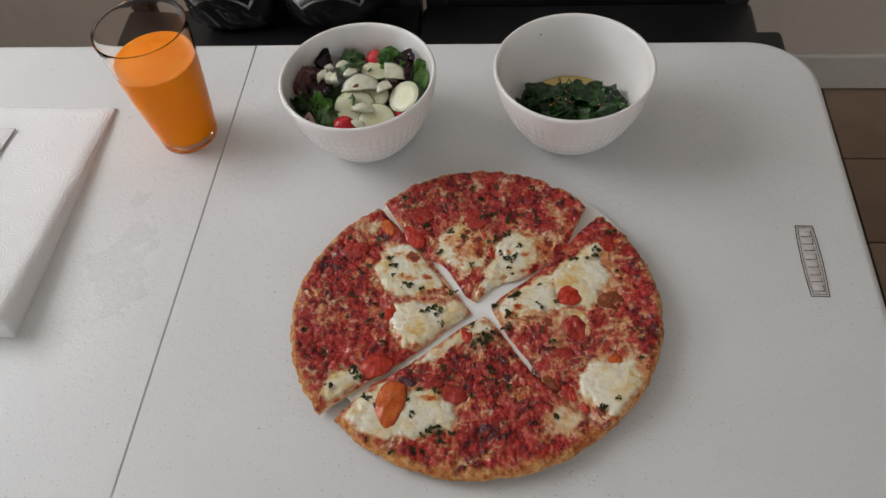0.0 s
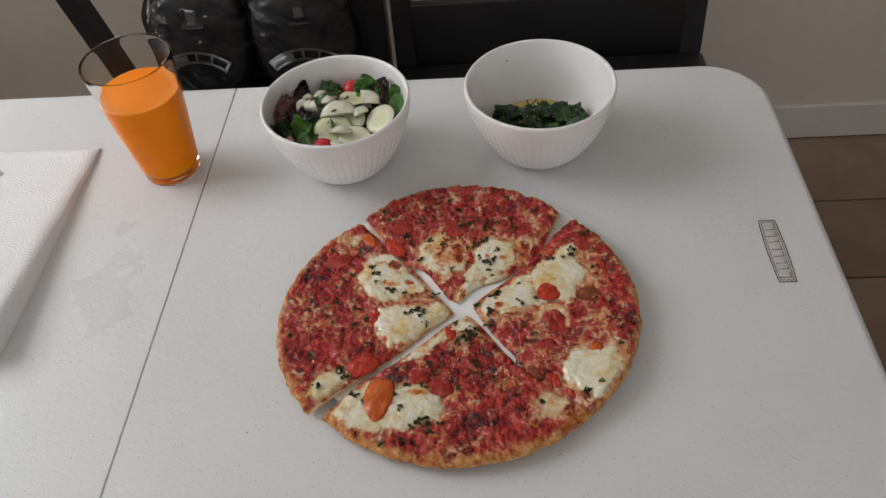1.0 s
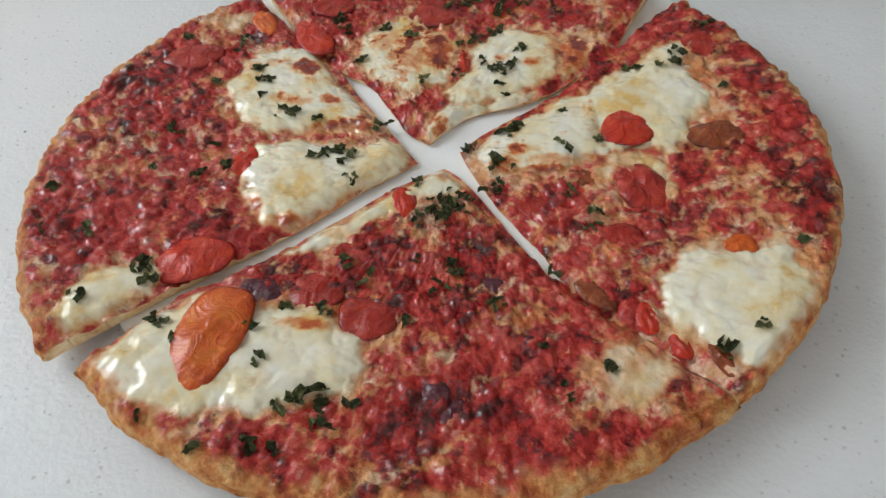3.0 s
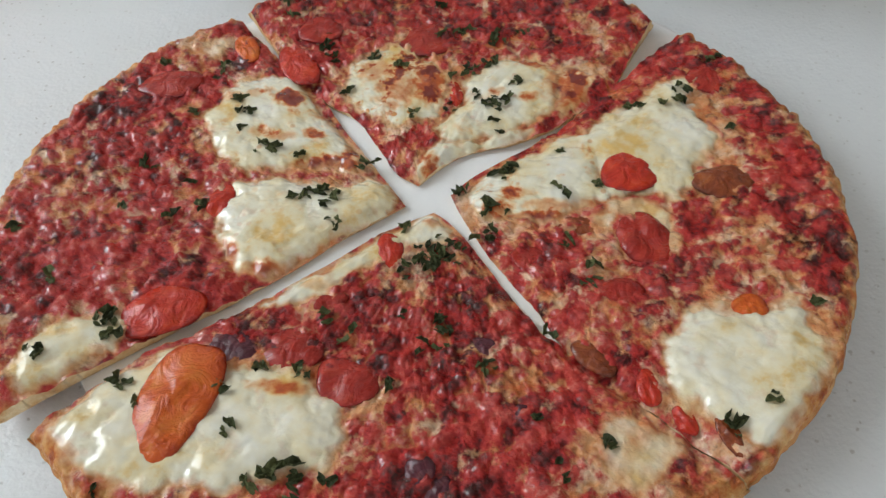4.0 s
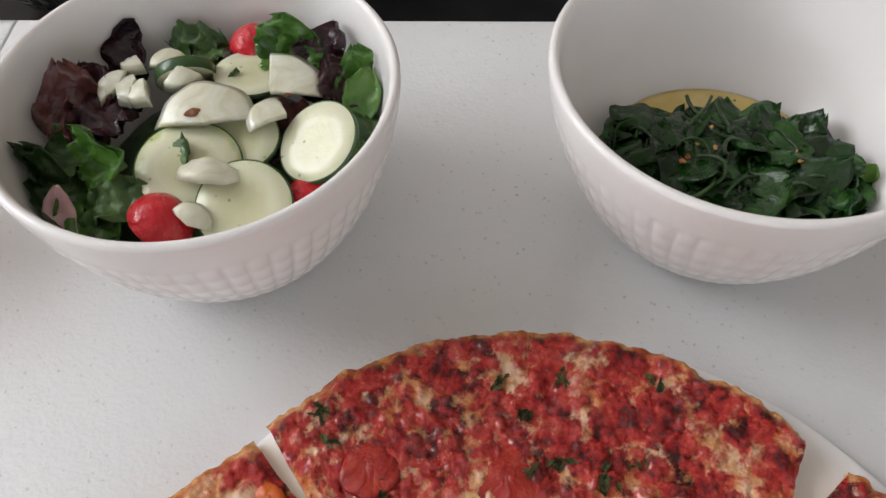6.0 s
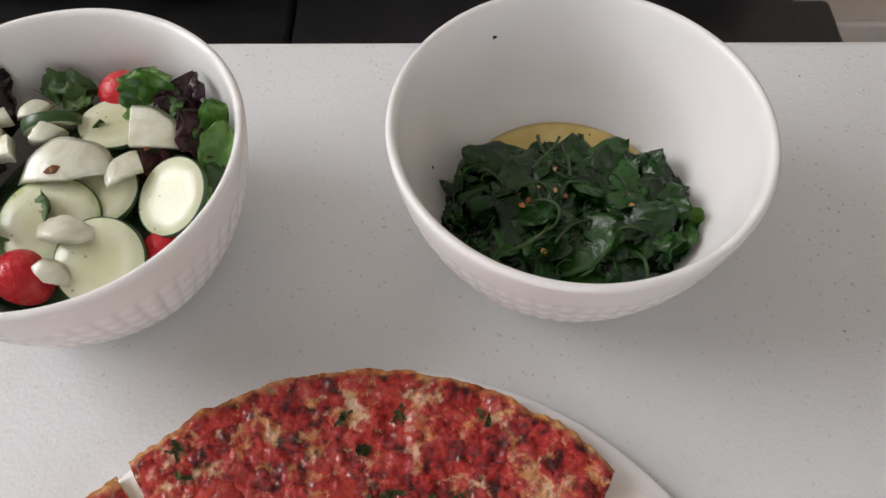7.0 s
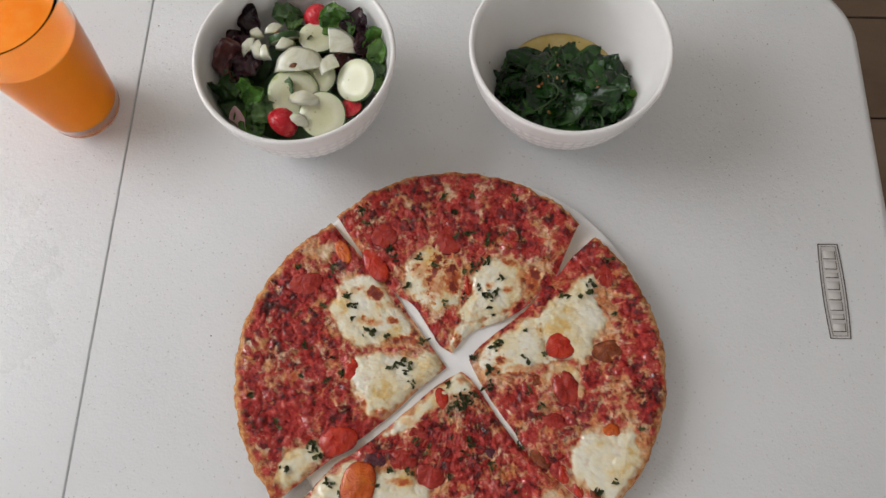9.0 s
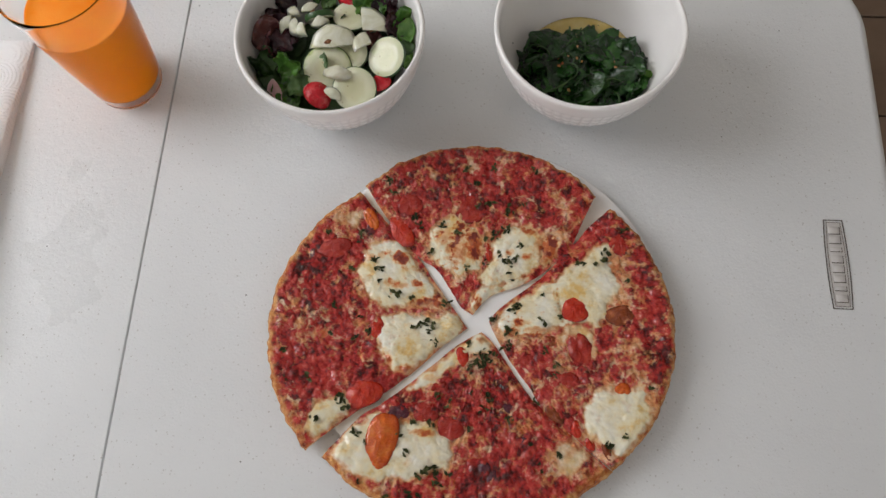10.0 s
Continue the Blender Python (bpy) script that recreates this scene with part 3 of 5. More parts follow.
pool("right", 0.3, 0.3, (70.8, -1.1), (81.8, -1.7), (91.7, -8.6), (92.8, -23.1), (88.8, -26.9), (84.8, -10.2), (75.9, -8.6), (71.9, -15.6), (68.9, -21.6), (64.8, -11.1))
pool("back", 1.4, 0.7, (-38.5, 58.9), (-36.5, 68.1), (-27.4, 79.2), (-19.3, 83.2), (-8, 79.2), (0.2, 73.2), (5.4, 64.2), (5.6, 51), (4.7, 39.8), (-13.6, 34.6), (-27, 42.7), (-38.4, 53.8))
pool("back", 0.5, 1.0, (13.6, 60.1), (17.6, 69.2), (26.5, 78.1), (38.6, 77.9), (50.8, 69.7), (54, 59.7), (50.1, 48.7), (42.3, 38.6), (25.2, 29.5), (11, 26.5), (3.8, 33.6), (8.7, 44.9), (13.8, 51))
pool("back", 0.5, 0.9, (-4.2, 16.1), (6.9, 25.4), (21.1, 29.5), (32.2, 33.6), (41.3, 34.6), (38.3, 29.5), (29.3, 25.5), (20.2, 21.4), (10.2, 12.1), (2.1, 4.9), (-2, 8.9))
pool("back", 1.6, 0.4, (50.8, 69.7), (58.7, 70.6), (66.8, 64.4), (63, 52.5), (53.2, 44.6), (50, 56.7))

# browned places on the cheese: x, y, half width, half depth (mm), depth of the browning
SCORCH = {
    "left": [(-37.4, 10.1, 13, 4, 0.9), (-59, 46.3, 6, 5, 1.0), (-82.2, 45.3, 4, 3, 0.5), (-48.7, -42.1, 8, 4, 0.7), (-65, -37.3, 5, 7, 0.8), (-67, 25.7, 4, 3, 0.4), (-57.9, 24, 7, 3, 0.5), (-45.7, 26.4, 4, 3, 0.6), (-27.3, 18.5, 4, 6, 0.8), (-74.2, 47.7, 3, 3, 0.4)],
    "front": [(-32.5, -87.8, 10, 3, 0.6), (7.9, -16.4, 4, 3, 0.5), (-68.6, -107.5, 4, 3, 0.2), (-30.4, -47, 5, 3, 0.4)],
    "right": [(48.7, -13.6, 15, 4, 0.9), (47.6, -7.4, 9, 3, 0.5), (36.4, -2, 7, 3, 0.4), (30.3, -10.2, 6, 3, 0.5), (108.2, 20.3, 4, 4, 0.3), (62.8, -7.9, 6, 4, 0.7), (58.5, 24, 4, 3, 0.2)],
    "back": [(-14.9, 54, 9, 12, 0.55), (-1.6, 59.1, 7, 12, 0.75), (-25.2, 65.1, 8, 8, 0.5), (-14.1, 75.2, 5, 4, 0.4), (51, 60.7, 5, 10, 0.5), (42.7, 72.9, 9, 4, 0.6), (39.1, 50.8, 4, 3, 0.4), (57, 58.6, 8, 12, 0.7), (3, 12.1, 3, 7, 0.5), (-3.2, 18.2, 4, 6, 0.9), (26.9, 55, 3, 3, 0.4)],
}
# each slice: tip, run of its first and last cut from near the tip to the rim (mm), rim bulge, width of bare golden rim
SLICES = {
    "left": ((-5.7, -7.1), [(-16.8, 8), (-31, 26.9), (-47.1, 48.6), (-70, 72.2), (-95.8, 100)], [(-26.7, -25), (-41.7, -39.9), (-59.5, -54.9), (-77.1, -68.1), (-95.2, -82.4), (-117.9, -101.6)], 8.0, 3.5),
    "front": ((6.4, -11.1), [(-9.4, -20.7), (-28.5, -37.5), (-47.4, -54.6), (-65.1, -68.7), (-79.7, -78.6), (-103.8, -107.5)], [(13, -16.4), (24.4, -31), (35.7, -47.7), (46, -60.4), (56.1, -68.9), (74.1, -84.9), (101.4, -107.4)], 0.0, 7.0),
    "right": ((13.3, -1), [(19.1, -13.3), (29.5, -30), (39.8, -43.6), (46.9, -53.1), (56.1, -66.8), (75.1, -82.9), (103.3, -105.5)], [(20.3, 8.1), (29.3, 16.2), (44.3, 28.1), (57.2, 39.9), (72.9, 58.5), (79.8, 65.2), (89.4, 77.6), (105.7, 92.4)], 7.0, 2.2),
    "back": ((-0.7, 4.9), [(13.2, 20.1), (36.3, 30.1), (54.2, 42), (70.9, 58.5), (75.8, 65.3), (83.4, 84.5), (92.8, 105.2)], [(-9.8, 11), (-17.9, 23), (-29, 38.9), (-46.1, 50.6), (-67, 74.5), (-90, 106.6)], 4.2, 1.6),
}


def run(points, n):
    """n + 1 points evenly along a smooth line through a few."""
    fine = spline([(*p, 0) for p in points], 200)
    dist = [0.0]
    for p, q in zip(fine, fine[1:]):
        dist.append(dist[-1] + (q - p).length)
    out = []
    for i in range(n + 1):
        d = dist[-1] * i / n
        k2 = min(np.searchsorted(dist, d), 199)
        out.append(fine[k2])
    return out


_jit = np.random.RandomState(3).rand(128, 128, 3)


def cells(x, y, size):
    """Cellular lumps of a size in mm: (height 0..1 of the lump, a random value of the lump)."""
    u, v = x / size + 0.35 * nz(x / size, y / size, 91) + 60, y / size + 0.35 * nz(x / size, y / size, 97) + 60
    iu, iv = int(u), int(v)
    d1, d2, tone = 9.0, 9.0, 0.0
    for a in (-1, 0, 1):
        for c in (-1, 0, 1):
            j = _jit[(iu + a) % 128, (iv + c) % 128]
            d = math.hypot(iu + a + j[0] - u, iv + c + j[1] - v)
            if d < d1:
                d1, d2, tone = d, d1, j[2]
            elif d < d2:
                d2 = d
    return clamp(d2 - d1), float(tone)


def inside(x, y, outline):
    """Signed distance (mm, positive within) of a point from a closed outline."""
    best, within = 1e9, False
    x0, y0 = outline[-1]
    for x1, y1 in outline:
        if (y0 > y) != (y1 > y) and x < (x1 - x0) * (y - y0) / (y1 - y0) + x0:
            within = not within
        dx, dy = x1 - x0, y1 - y0
        t = clamp(((x - x0) * dx + (y - y0) * dy) / (dx * dx + dy * dy))
        d = (x - x0 - t * dx) ** 2 + (y - y0 - t * dy) ** 2
        best = d if d < best else best
        x0, y0 = x1, y1
    return math.sqrt(best) if within else -math.sqrt(best)


def cheese_at(which, x, y):
    """(strength 0..1, toasting, lift in mm, pool, nearness 0..1) of the mozzarella of a slice at x, y mm."""
    best, where = -99.0, -1
    wob = None
    for i, (brown, lift, outline, (xa, xb, ya, yb)) in enumerate(POOLS[which]):
        if xa < x < xb and ya < y < yb:
            if wob is None:
                wob = 3.6 * nz(x / 13, y / 13, 3) + 2.4 * nz(x / 5, y / 5, 7) + 1.1 * nz(x / 1.9, y / 1.9, 1)
            q = inside(x, y, outline) + wob
            if q > best:
                best, where = q, i
    if where < 0:
        return 0.0, 0.0, 0.0, -1, 0.0
    brown, lift = POOLS[which][where][:2]
    st = smooth(-4.0, 3.6, best) * (0.80 + 0.20 * smooth(-0.25, 0.15, nz(x / 8, y / 8, 66))) * (0.62 if lift < 0.35 else 1.0)
    return st, brown, lift * 2.9 * (clamp(best, 0, 9) / 9) ** 0.55 * st, where, smooth(-15, 1, best)


def scorch_at(which, x, y):
    """How far the cheese is browned at x, y mm."""
    out = 0.0
    for cx, cy, a, b, depth in SCORCH[which]:
        q = ((x - cx) / a) ** 2 + ((y - cy) / b) ** 2
        if q < 3.6:
            out = max(out, depth * (1 - smooth(0.0, 2.1, q + 0.9 * nz(x / 3.5, y / 3.5, 33) + 0.4 * nz(x / 1.5, y / 1.5, 34))))
    return out


def pizza_height(which, x, y, info=None):
    st, brown, lift, i, near = info or cheese_at(which, x, y)
    big, small = cells(x, y, 7.5)[0], cells(x, y, 3.6)[0]
    lump = 1.3 * nz(x / 14, y / 14, 20) + 1.3 * math.sqrt(big) - 0.7 + 1.4 * nz(x / 5.2, y / 5.2, 23) + 0.8 * math.sqrt(small) - 0.4 + 0.6 * nz(x / 2.2, y / 2.2, 52) + 0.35 * nz(x / 1.1, y / 1.1, 51)
    return 3.1 + (4.2 + 3.2 * smooth(-40, 80, x + y)) * min(1.1, (x * x + y * y) / 19000) ** 1.2 + lump * (1 - 0.86 * st) + lift + st * 0.30 * nz(x / 9, y / 9, 81) + 0.8 * nz(x / 40, y / 40, 9)


PALE = {"left": 0.0, "front": 0.03, "right": 0.05, "back": 0.02}


def pizza_slice(which, label):
    tip, EA, EB, bulge, rimw = SLICES[which]
    A, B = EA[-1], EB[-1]
    ob = thing("pizza_slice", pose(PX, PY, PZ), label, "pizza", "slices of the pizza")
    a0, a1 = math.atan2(A[1], A[0]), math.atan2(B[1], B[0])
    while a1 < a0:
        a1 += 2 * math.pi
    ra, rb = math.hypot(*A), math.hypot(*B)
    mx, my = 85 * math.cos((a0 + a1) / 2), 85 * math.sin((a0 + a1) / 2)
    NU, NV = 270, 180
    P, at_c, at_b, at_r, own_pool, at_l, at_t, at_p, at_s = [], [], [], [], [], [], [], [], []
    LA, LB = run([tip] + EA, NV), run([tip] + EB, NV)
    for j in range(NV + 1):
        v = j / NV
        offA = LA[j] - Vector((*tip, 0)).lerp(Vector((*A, 0)), v)
        offB = LB[j] - Vector((*tip, 0)).lerp(Vector((*B, 0)), v)
        for i in range(NU + 1):
            u = i / NU
            th = a0 + (a1 - a0) * u
            r = ra * (1 - u) + rb * u + bulge * math.sin(math.pi * u) + 1.3 * nz(th * 9, 5) + 0.8 * nz(th * 31, 8)
            rx, ry = r * math.cos(th), r * math.sin(th)
            x, y = tip[0] + v * (rx - tip[0]), tip[1] + v * (ry - tip[1])
            x += (1 - u) ** 1.5 * offA.x + u ** 1.5 * offB.x
            y += (1 - u) ** 1.5 * offA.y + u ** 1.5 * offB.y
            k1 = smooth(0, 0.12, v) * (0.35 + 0.65 * smooth(0, 0.05, min(u, 1 - u)))
            x += k1 * (1.3 * nz(x / 14, y / 14, 61) + 0.6 * nz(x / 4, y / 4, 62))
            y += k1 * (1.3 * nz(x / 14, y / 14, 71) + 0.6 * nz(x / 4, y / 4, 72))
            x, y = mx + (x - mx) * 1.018, my + (y - my) * 1.018
            d = (1 - v) * math.hypot(rx - tip[0], ry - tip[1])
            e = min(u, 1 - u) * (a1 - a0) * r * v
            info = cheese_at(which, x, y)
            z = pizza_height(which, x, y, info)
            rim = smooth(rimw + 3, rimw * 0.35, d + 0.8 * rimw * nz(x / 9, y / 9, 15) + 3.0 * nz(x / 3.4, y / 3.4, 16))
            z -= 4.0 * (1 - math.sqrt(1 - (1 - clamp(d / 7)) ** 2)) + 2.2 * (1 - smooth(0, 6.5, e)) ** 1.5
            P.append((x / 1000, y / 1000, max(z, 1.2) / 1000))
            at_c.append(info[0])
            at_b.append(info[1])
            at_r.append(rim)
            big, small = cells(x, y, 7.5), cells(x, y, 3.6)
            at_l.append(0.6 * math.sqrt(big[0]) + 0.4 * math.sqrt(small[0]))
            at_t.append(0.6 * big[1] + 0.4 * small[1])
            at_p.append(PALE[which] + 0.20 * info[4] + 0.16 * nz(x / 26, y / 26, 44))
            at_s.append(scorch_at(which, x, y) if info[0] > 0.02 else 0.0)
            own_pool.append(info[3] if info[0] > 0.5 else -1)
    n = NU + 1
    groups = {}
    for j in range(NV):
        for i in range(NU):
            f = (j * n + i, j * n + i + 1, (j + 1) * n + i + 1, (j + 1) * n + i)
            groups.setdefault(own_pool[f[0]], []).append(f)
    small = [g for g in groups if g >= 0 and len(groups[g]) < 120]
    for g in small:
        groups[-1] += groups.pop(g)
    for g, faces in sorted(groups.items()):
        ids = sorted({q for f in faces for q in f})
        where = {q: s for s, q in enumerate(ids)}
        name = "mozzarella" if g >= 0 else "sauce_topping"
        me = mesh(name, [P[q] for q in ids], [tuple(where[q] for q in f[::-1]) for f in faces], PIZZA)
        for key, src in (("cheese", at_c), ("brown", at_b), ("rim", at_r), ("lump", at_l), ("tone", at_t), ("pale", at_p), ("scorch", at_s)):
            me.attributes.new(key, "FLOAT", "POINT").data.foreach_set("value", [src[q] for q in ids])
        under(name, me, ob, "melted white mozzarella with toasted spots" if g >= 0 else "baked red tomato sauce with grated cheese")
    # dough: the sides under the topping and the flat bottom
    loop = [j * n for j in range(NV, 0, -1)] + list(range(0, 1)) + [j * n + NU for j in range(1, NV + 1)] + [NV * n + i for i in range(NU - 1, 0, -1)]
    vs, fs = [], []
    m = len(loop)
    cx, cy = sum(P[q][0] for q in loop) / m, sum(P[q][1] for q in loop) / m
    even = [sum(P[loop[(i + d) % m]][2] for d in range(-9, 10)) / 19 for i in range(m)]
    for row, (k2, inset) in enumerate(((1.0, 0.0), (0.66, -0.0010), (0.33, -0.0006), (0.0, 0.0016))):
        for i, q in enumerate(loop):
            x, y, z = P[q]
            z = z if row == 0 else even[i]
            dv = Vector((x - cx, y - cy))
            dv = dv.normalized() if dv.length else dv
            w = (inset if q // n == NV else 0.0008 * (1 - k2)) + (0.0003 * nz(x * 300, y * 300, row) if 0 < row < 3 else 0)
            vs.append((x - dv.x * w, y - dv.y * w, z * k2))
    for row in range(3):
        for q in range(m):
            fs.append((row * m + q, row * m + (q + 1) % m, (row + 1) * m + (q + 1) % m, (row + 1) * m + q))
    fs.append(tuple(3 * m + q for q in range(m)))
    rim0 = 2 * NV + 1 - 1
    sides = [f for f in fs[:-1] if f[0] % m < rim0 and f[1] % m <= rim0]
    crust = [f for f in fs if f not in set(sides)]
    for name, own, mat, label in (("crust", crust, DOUGH, "golden brown baked crust edge"), ("cut_side", sides, CRUMB, "pale cut side of the crust")):
        ids = sorted({q for f in own for q in f})
        where = {q: s for s, q in enumerate(ids)}
        under(name, mesh(name, [vs[q] for q in ids], [tuple(where[q] for q in f) for f in own], mat), ob, label)
    return ob


def tomato_mesh(a, b, h, seed, wrinkle=0.11):
    """A flattened, wrinkled half of a small tomato."""
    vs, fs, n, rows = [], [], 28, 9
    for i in range(rows):
        t = i / (rows - 1)
        rr, zz = math.sin(t * math.pi * 0.62) / math.sin(math.pi * 0.62) if t < 0.8 else 1.0 - 0.05 * (t - 0.8) / 0.2, math.cos(t * math.pi * 0.5)
        for j in range(n):
            g = 2 * math.pi * j / n
            w = 1 + wrinkle * nz(math.cos(g) * 1.3 + seed, math.sin(g) * 1.3, t * 1.2) + 0.05 * math.sin(3 * g + seed)
            zz2 = zz * (0.85 + 0.4 * nz(rr * math.cos(g) * 1.6 + seed, rr * math.sin(g) * 1.6, 5)) + 0.10 * nz(rr * math.cos(g) * 5, rr * math.sin(g) * 5 + seed, 2)
            vs.append((a * rr * w * math.cos(g), b * rr * w * math.sin(g), h * zz2 - 0.0012))
    for i in range(rows - 1):
        for j in range(n):
            fs.append((i * n + j, (i + 1) * n + j, (i + 1) * n + (j + 1) % n, i * n + (j + 1) % n))
    fs.append(tuple((rows - 1) * n + j for j in range(n))[::-1])
    return vs, fs


def put_tomatoes(ob, which, rows):
    for i, (x, y, a, b, rot, h, mat, label) in enumerate(rows):
        vs, fs = tomato_mesh(a / 1000, b / 1000, h * 0.95 / 1000, i * 3.7 + x)
        z = max(pizza_height(which, x + dx, y + dy) for dx, dy in ((0, 0), (4, 0), (-4, 0), (0, 4), (0, -4))) - 0.9
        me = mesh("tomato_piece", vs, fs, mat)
        # 0 on top of the piece, rising to 1 at its lower edge
        me.attributes.new("low_edge", "FLOAT", "POINT").data.foreach_set("value", [smooth(3, 8, q // 28) for q in range(len(vs))])
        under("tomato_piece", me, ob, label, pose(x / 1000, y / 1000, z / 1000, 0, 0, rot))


def flake_mesh(seed):
    """A dried, crumpled herb flake about 4 mm long: a folded, ragged scrap of leaf."""
    rnd = random.Random(seed)
    vs, fs, n = [], [], 9
    bend, wide = rnd.uniform(0.25, 0.8), rnd.uniform(0.32, 0.62)
    rim = [0.0024 * (0.5 + 0.75 * rnd.random()) for _ in range(n)]
    for ring in (1.0, 0.55):
        for j in range(n):
            g = 2 * math.pi * j / n
            x, y = ring * rim[j] * math.cos(g), ring * rim[j] * wide * math.sin(g)
            vs.append((x, y, bend * abs(y) + 0.0005 * math.sin(3 * g + seed) * ring + 0.0006 * rnd.random()))
    vs.append((0, 0, 0.0003))
    for j in range(n):
        q = (j + 1) % n
        fs += [(j, q, n + q, n + j), (n + j, n + q, 2 * n)]
    low = len(vs)
    vs += [(x * 0.9, y * 0.9, z - 0.0004) for x, y, z in vs]
    fs += [tuple(v + low for v in f[::-1]) for f in fs]
    fs += [((j + 1) % n, j, low + j, low + (j + 1) % n) for j in range(n)]
    return mesh("basil_flake", vs, fs, HERB, True)


FLAKES = [flake_mesh(s) for s in range(14)]


def put_herbs(ob, which, spots, rnd):
    for x, y in spots:
        for _ in range(rnd.choice((2, 3, 3, 4, 5))):
            px, py = x + rnd.gauss(0, 1.7), y + rnd.gauss(0, 1.7)
            s = rnd.uniform(0.6, 1.35)
            under("basil_flake", rnd.choice(FLAKES), ob, "", pose(px / 1000, py / 1000, (pizza_height(which, px, py) + 0.35) / 1000, rnd.uniform(-28, 28), rnd.uniform(-28, 28), rnd.uniform(0, 360)) @ Matrix.Diagonal((s, s, s, 1)))


rnd = random.Random(5)
left = pizza_slice("left", "pizza slice with mozzarella, red sauce and dried basil")
front = pizza_slice("front", "pizza slice with large orange tomato and pale golden rim")
right = pizza_slice("right", "pizza slice with large white mozzarella pools and cherry tomato halves")
back = pizza_slice("back", "pizza slice with dark red sauce and toasted orange cheese")
put_tomatoes(left, "left", [
    (-79.3, -61.9, 14, 9.5, 20, 4.5, TOM_RED, "glossy red tomato half"), (-111.8, 52.3, 13, 8, 12, 4.0, TOM_DULL, "red tomato half"),
    (-73.5, -10.6, 5, 8, -15, 3.5, TOM_RED, "red tomato piece"), (-84.9, 78.4, 5, 10, 30, 3.0, TOM_ORANGE, "orange tomato piece")])
put_tomatoes(front, "front", [
    (-63.2, -94.8, 11.5, 20, -10, 5.0, TOM_ORANGE, "large orange tomato piece with wrinkled skin"), (-32.9, -73.2, 9.5, 7.5, 0, 3.0, TOM_DULL, "red tomato slice"),
    (-13.5, -83.4, 10, 8, -15, 3.0, TOM_DULL, "red tomato slice"), (-53, -73.6, 10, 6, -15, 3.0, ONION_P, "dark purple roasted onion"),
    (-7.2, -30, 4.5, 7.5, 10, 3.0, TOM_RED, "red tomato piece"), (-25.2, -53.2, 7, 3, 15, 2.4, TOM_DULL, "thin red tomato strip"),
    (12.2, -110.4, 4.5, 4, 30, 2.2, ONION_P, "dark purple roasted onion"), (17.4, -117.7, 3, 7, -15, 1.8, ONION_P, "dark purple roasted onion"),
    (27.8, -67.5, 5, 4, 0, 2.2, ONION_P, "dark purple roasted onion"), (40.2, -90.6, 3.5, 3, 0, 2.0, ONION_P, "dark purple roasted onion")])
put_tomatoes(right, "right", [
    (77.7, 9.8, 10, 9.5, 0, 4.0, TOM_RED, "bright red cherry tomato half"), (81.9, -20.3, 9, 12, 20, 4.5, TOM_DULL, "red cherry tomato half"),
    (112.1, 6.9, 11.5, 7.5, 15, 4.0, TOM_DARK, "browned tomato half"), (112, -49.5, 5.5, 4.5, 0, 2.8, TOM_ORANGE, "orange tomato piece"),
    (72, -43.5, 8, 5, 0, 2.6, TOM_DULL, "red tomato piece"), (60.8, -14, 9, 5, 10, 1.6, TOM_DARK, "browned tomato piece"),
    (113.2, 64.1, 9, 9, 0, 2.6, TOM_DULL, "red tomato piece"), (78.1, -80, 3.5, 6, 10, 2.6, TOM_RED, "red tomato piece"),
    (87.9, -89.6, 3, 5, 25, 2.4, TOM_RED, "red tomato piece"), (62.1, -70.1, 8, 4, -40, 2.4, TOM_DARK, "browned tomato piece"),
    (100.4, -95.4, 3, 8, 25, 2.4, TOM_DARK, "browned tomato piece"), (41.7, -30.1, 6, 5, 0, 2.0, TOM_DULL, "red tomato piece")])
put_tomatoes(back, "back", [
    (-54.1, 91.8, 9.5, 9.5, 0, 2.8, TOM_DULL, "dull red tomato slice"), (-6.1, 90.2, 12, 12, 10, 3.4, TOM_DULL, "dull red tomato half"),
    (-60.1, 68.8, 7, 15, 32, 3.0, TOM_RED, "long red tomato piece lying over the cut"), (9.6, 55, 3, 8, 10, 2.4, TOM_RED, "red tomato strip")])
put_herbs(left, "left", [(-73.1, 35.7), (-80.2, 43.4), (-62.8, 16.7), (-59.8, 14.7), (-50.7, 15), (-39.2, -7.5), (-33, -9.5), (-29, -6.3), (-36.2, -4.4), (-42.2, -7.6), (-28.8, -20.9), (-107.5, 3.2), (-86.7, -2.9), (-111.1, -15.6), (-122.5, -52.6), (-138.8, -51.4), (-144.2, -32.3), (-95.9, -65.7), (-91.7, -71.8), (-97.7, -67.9), (-112.6, -81.2), (-78.5, -14.9), (-20, 11.4), (-118.5, 64.6), (-94.1, 60.6), (-92.1, 66.6), (-91.3, -21.7), (-95.1, 35.5), (-75.1, 28.5)], rnd)
put_herbs(front, "front", [(5, -29.9), (9, -26.8), (13.1, -25.7), (17.2, -27.8), (-0, -37.2), (12.2, -33), (8.1, -35.1), (0, -41.4), (4, -33.1), (15.2, -32), (10.1, -29.9), (6.1, -36.2), (0.3, -56), (13.5, -57), (13.5, -61.2), (9.6, -67.5), (14.7, -68.5), (-14.8, -66.6), (26.9, -73.8), (30.9, -73.8), (-1.3, -85.4), (44.2, -90.6), (65.2, -99.2), (-27.1, -60.5), (-41.8, -79.6), (-27.7, -80.4), (-83.1, -90.3), (-74, -97.2), (-71.1, -96.1), (-49.5, -89.2), (-47, -104.9), (-33.7, -116.1), (-29.7, -116), (-20.5, -122.1), (-13.6, -117.9), (-74.7, -123.3)], rnd)
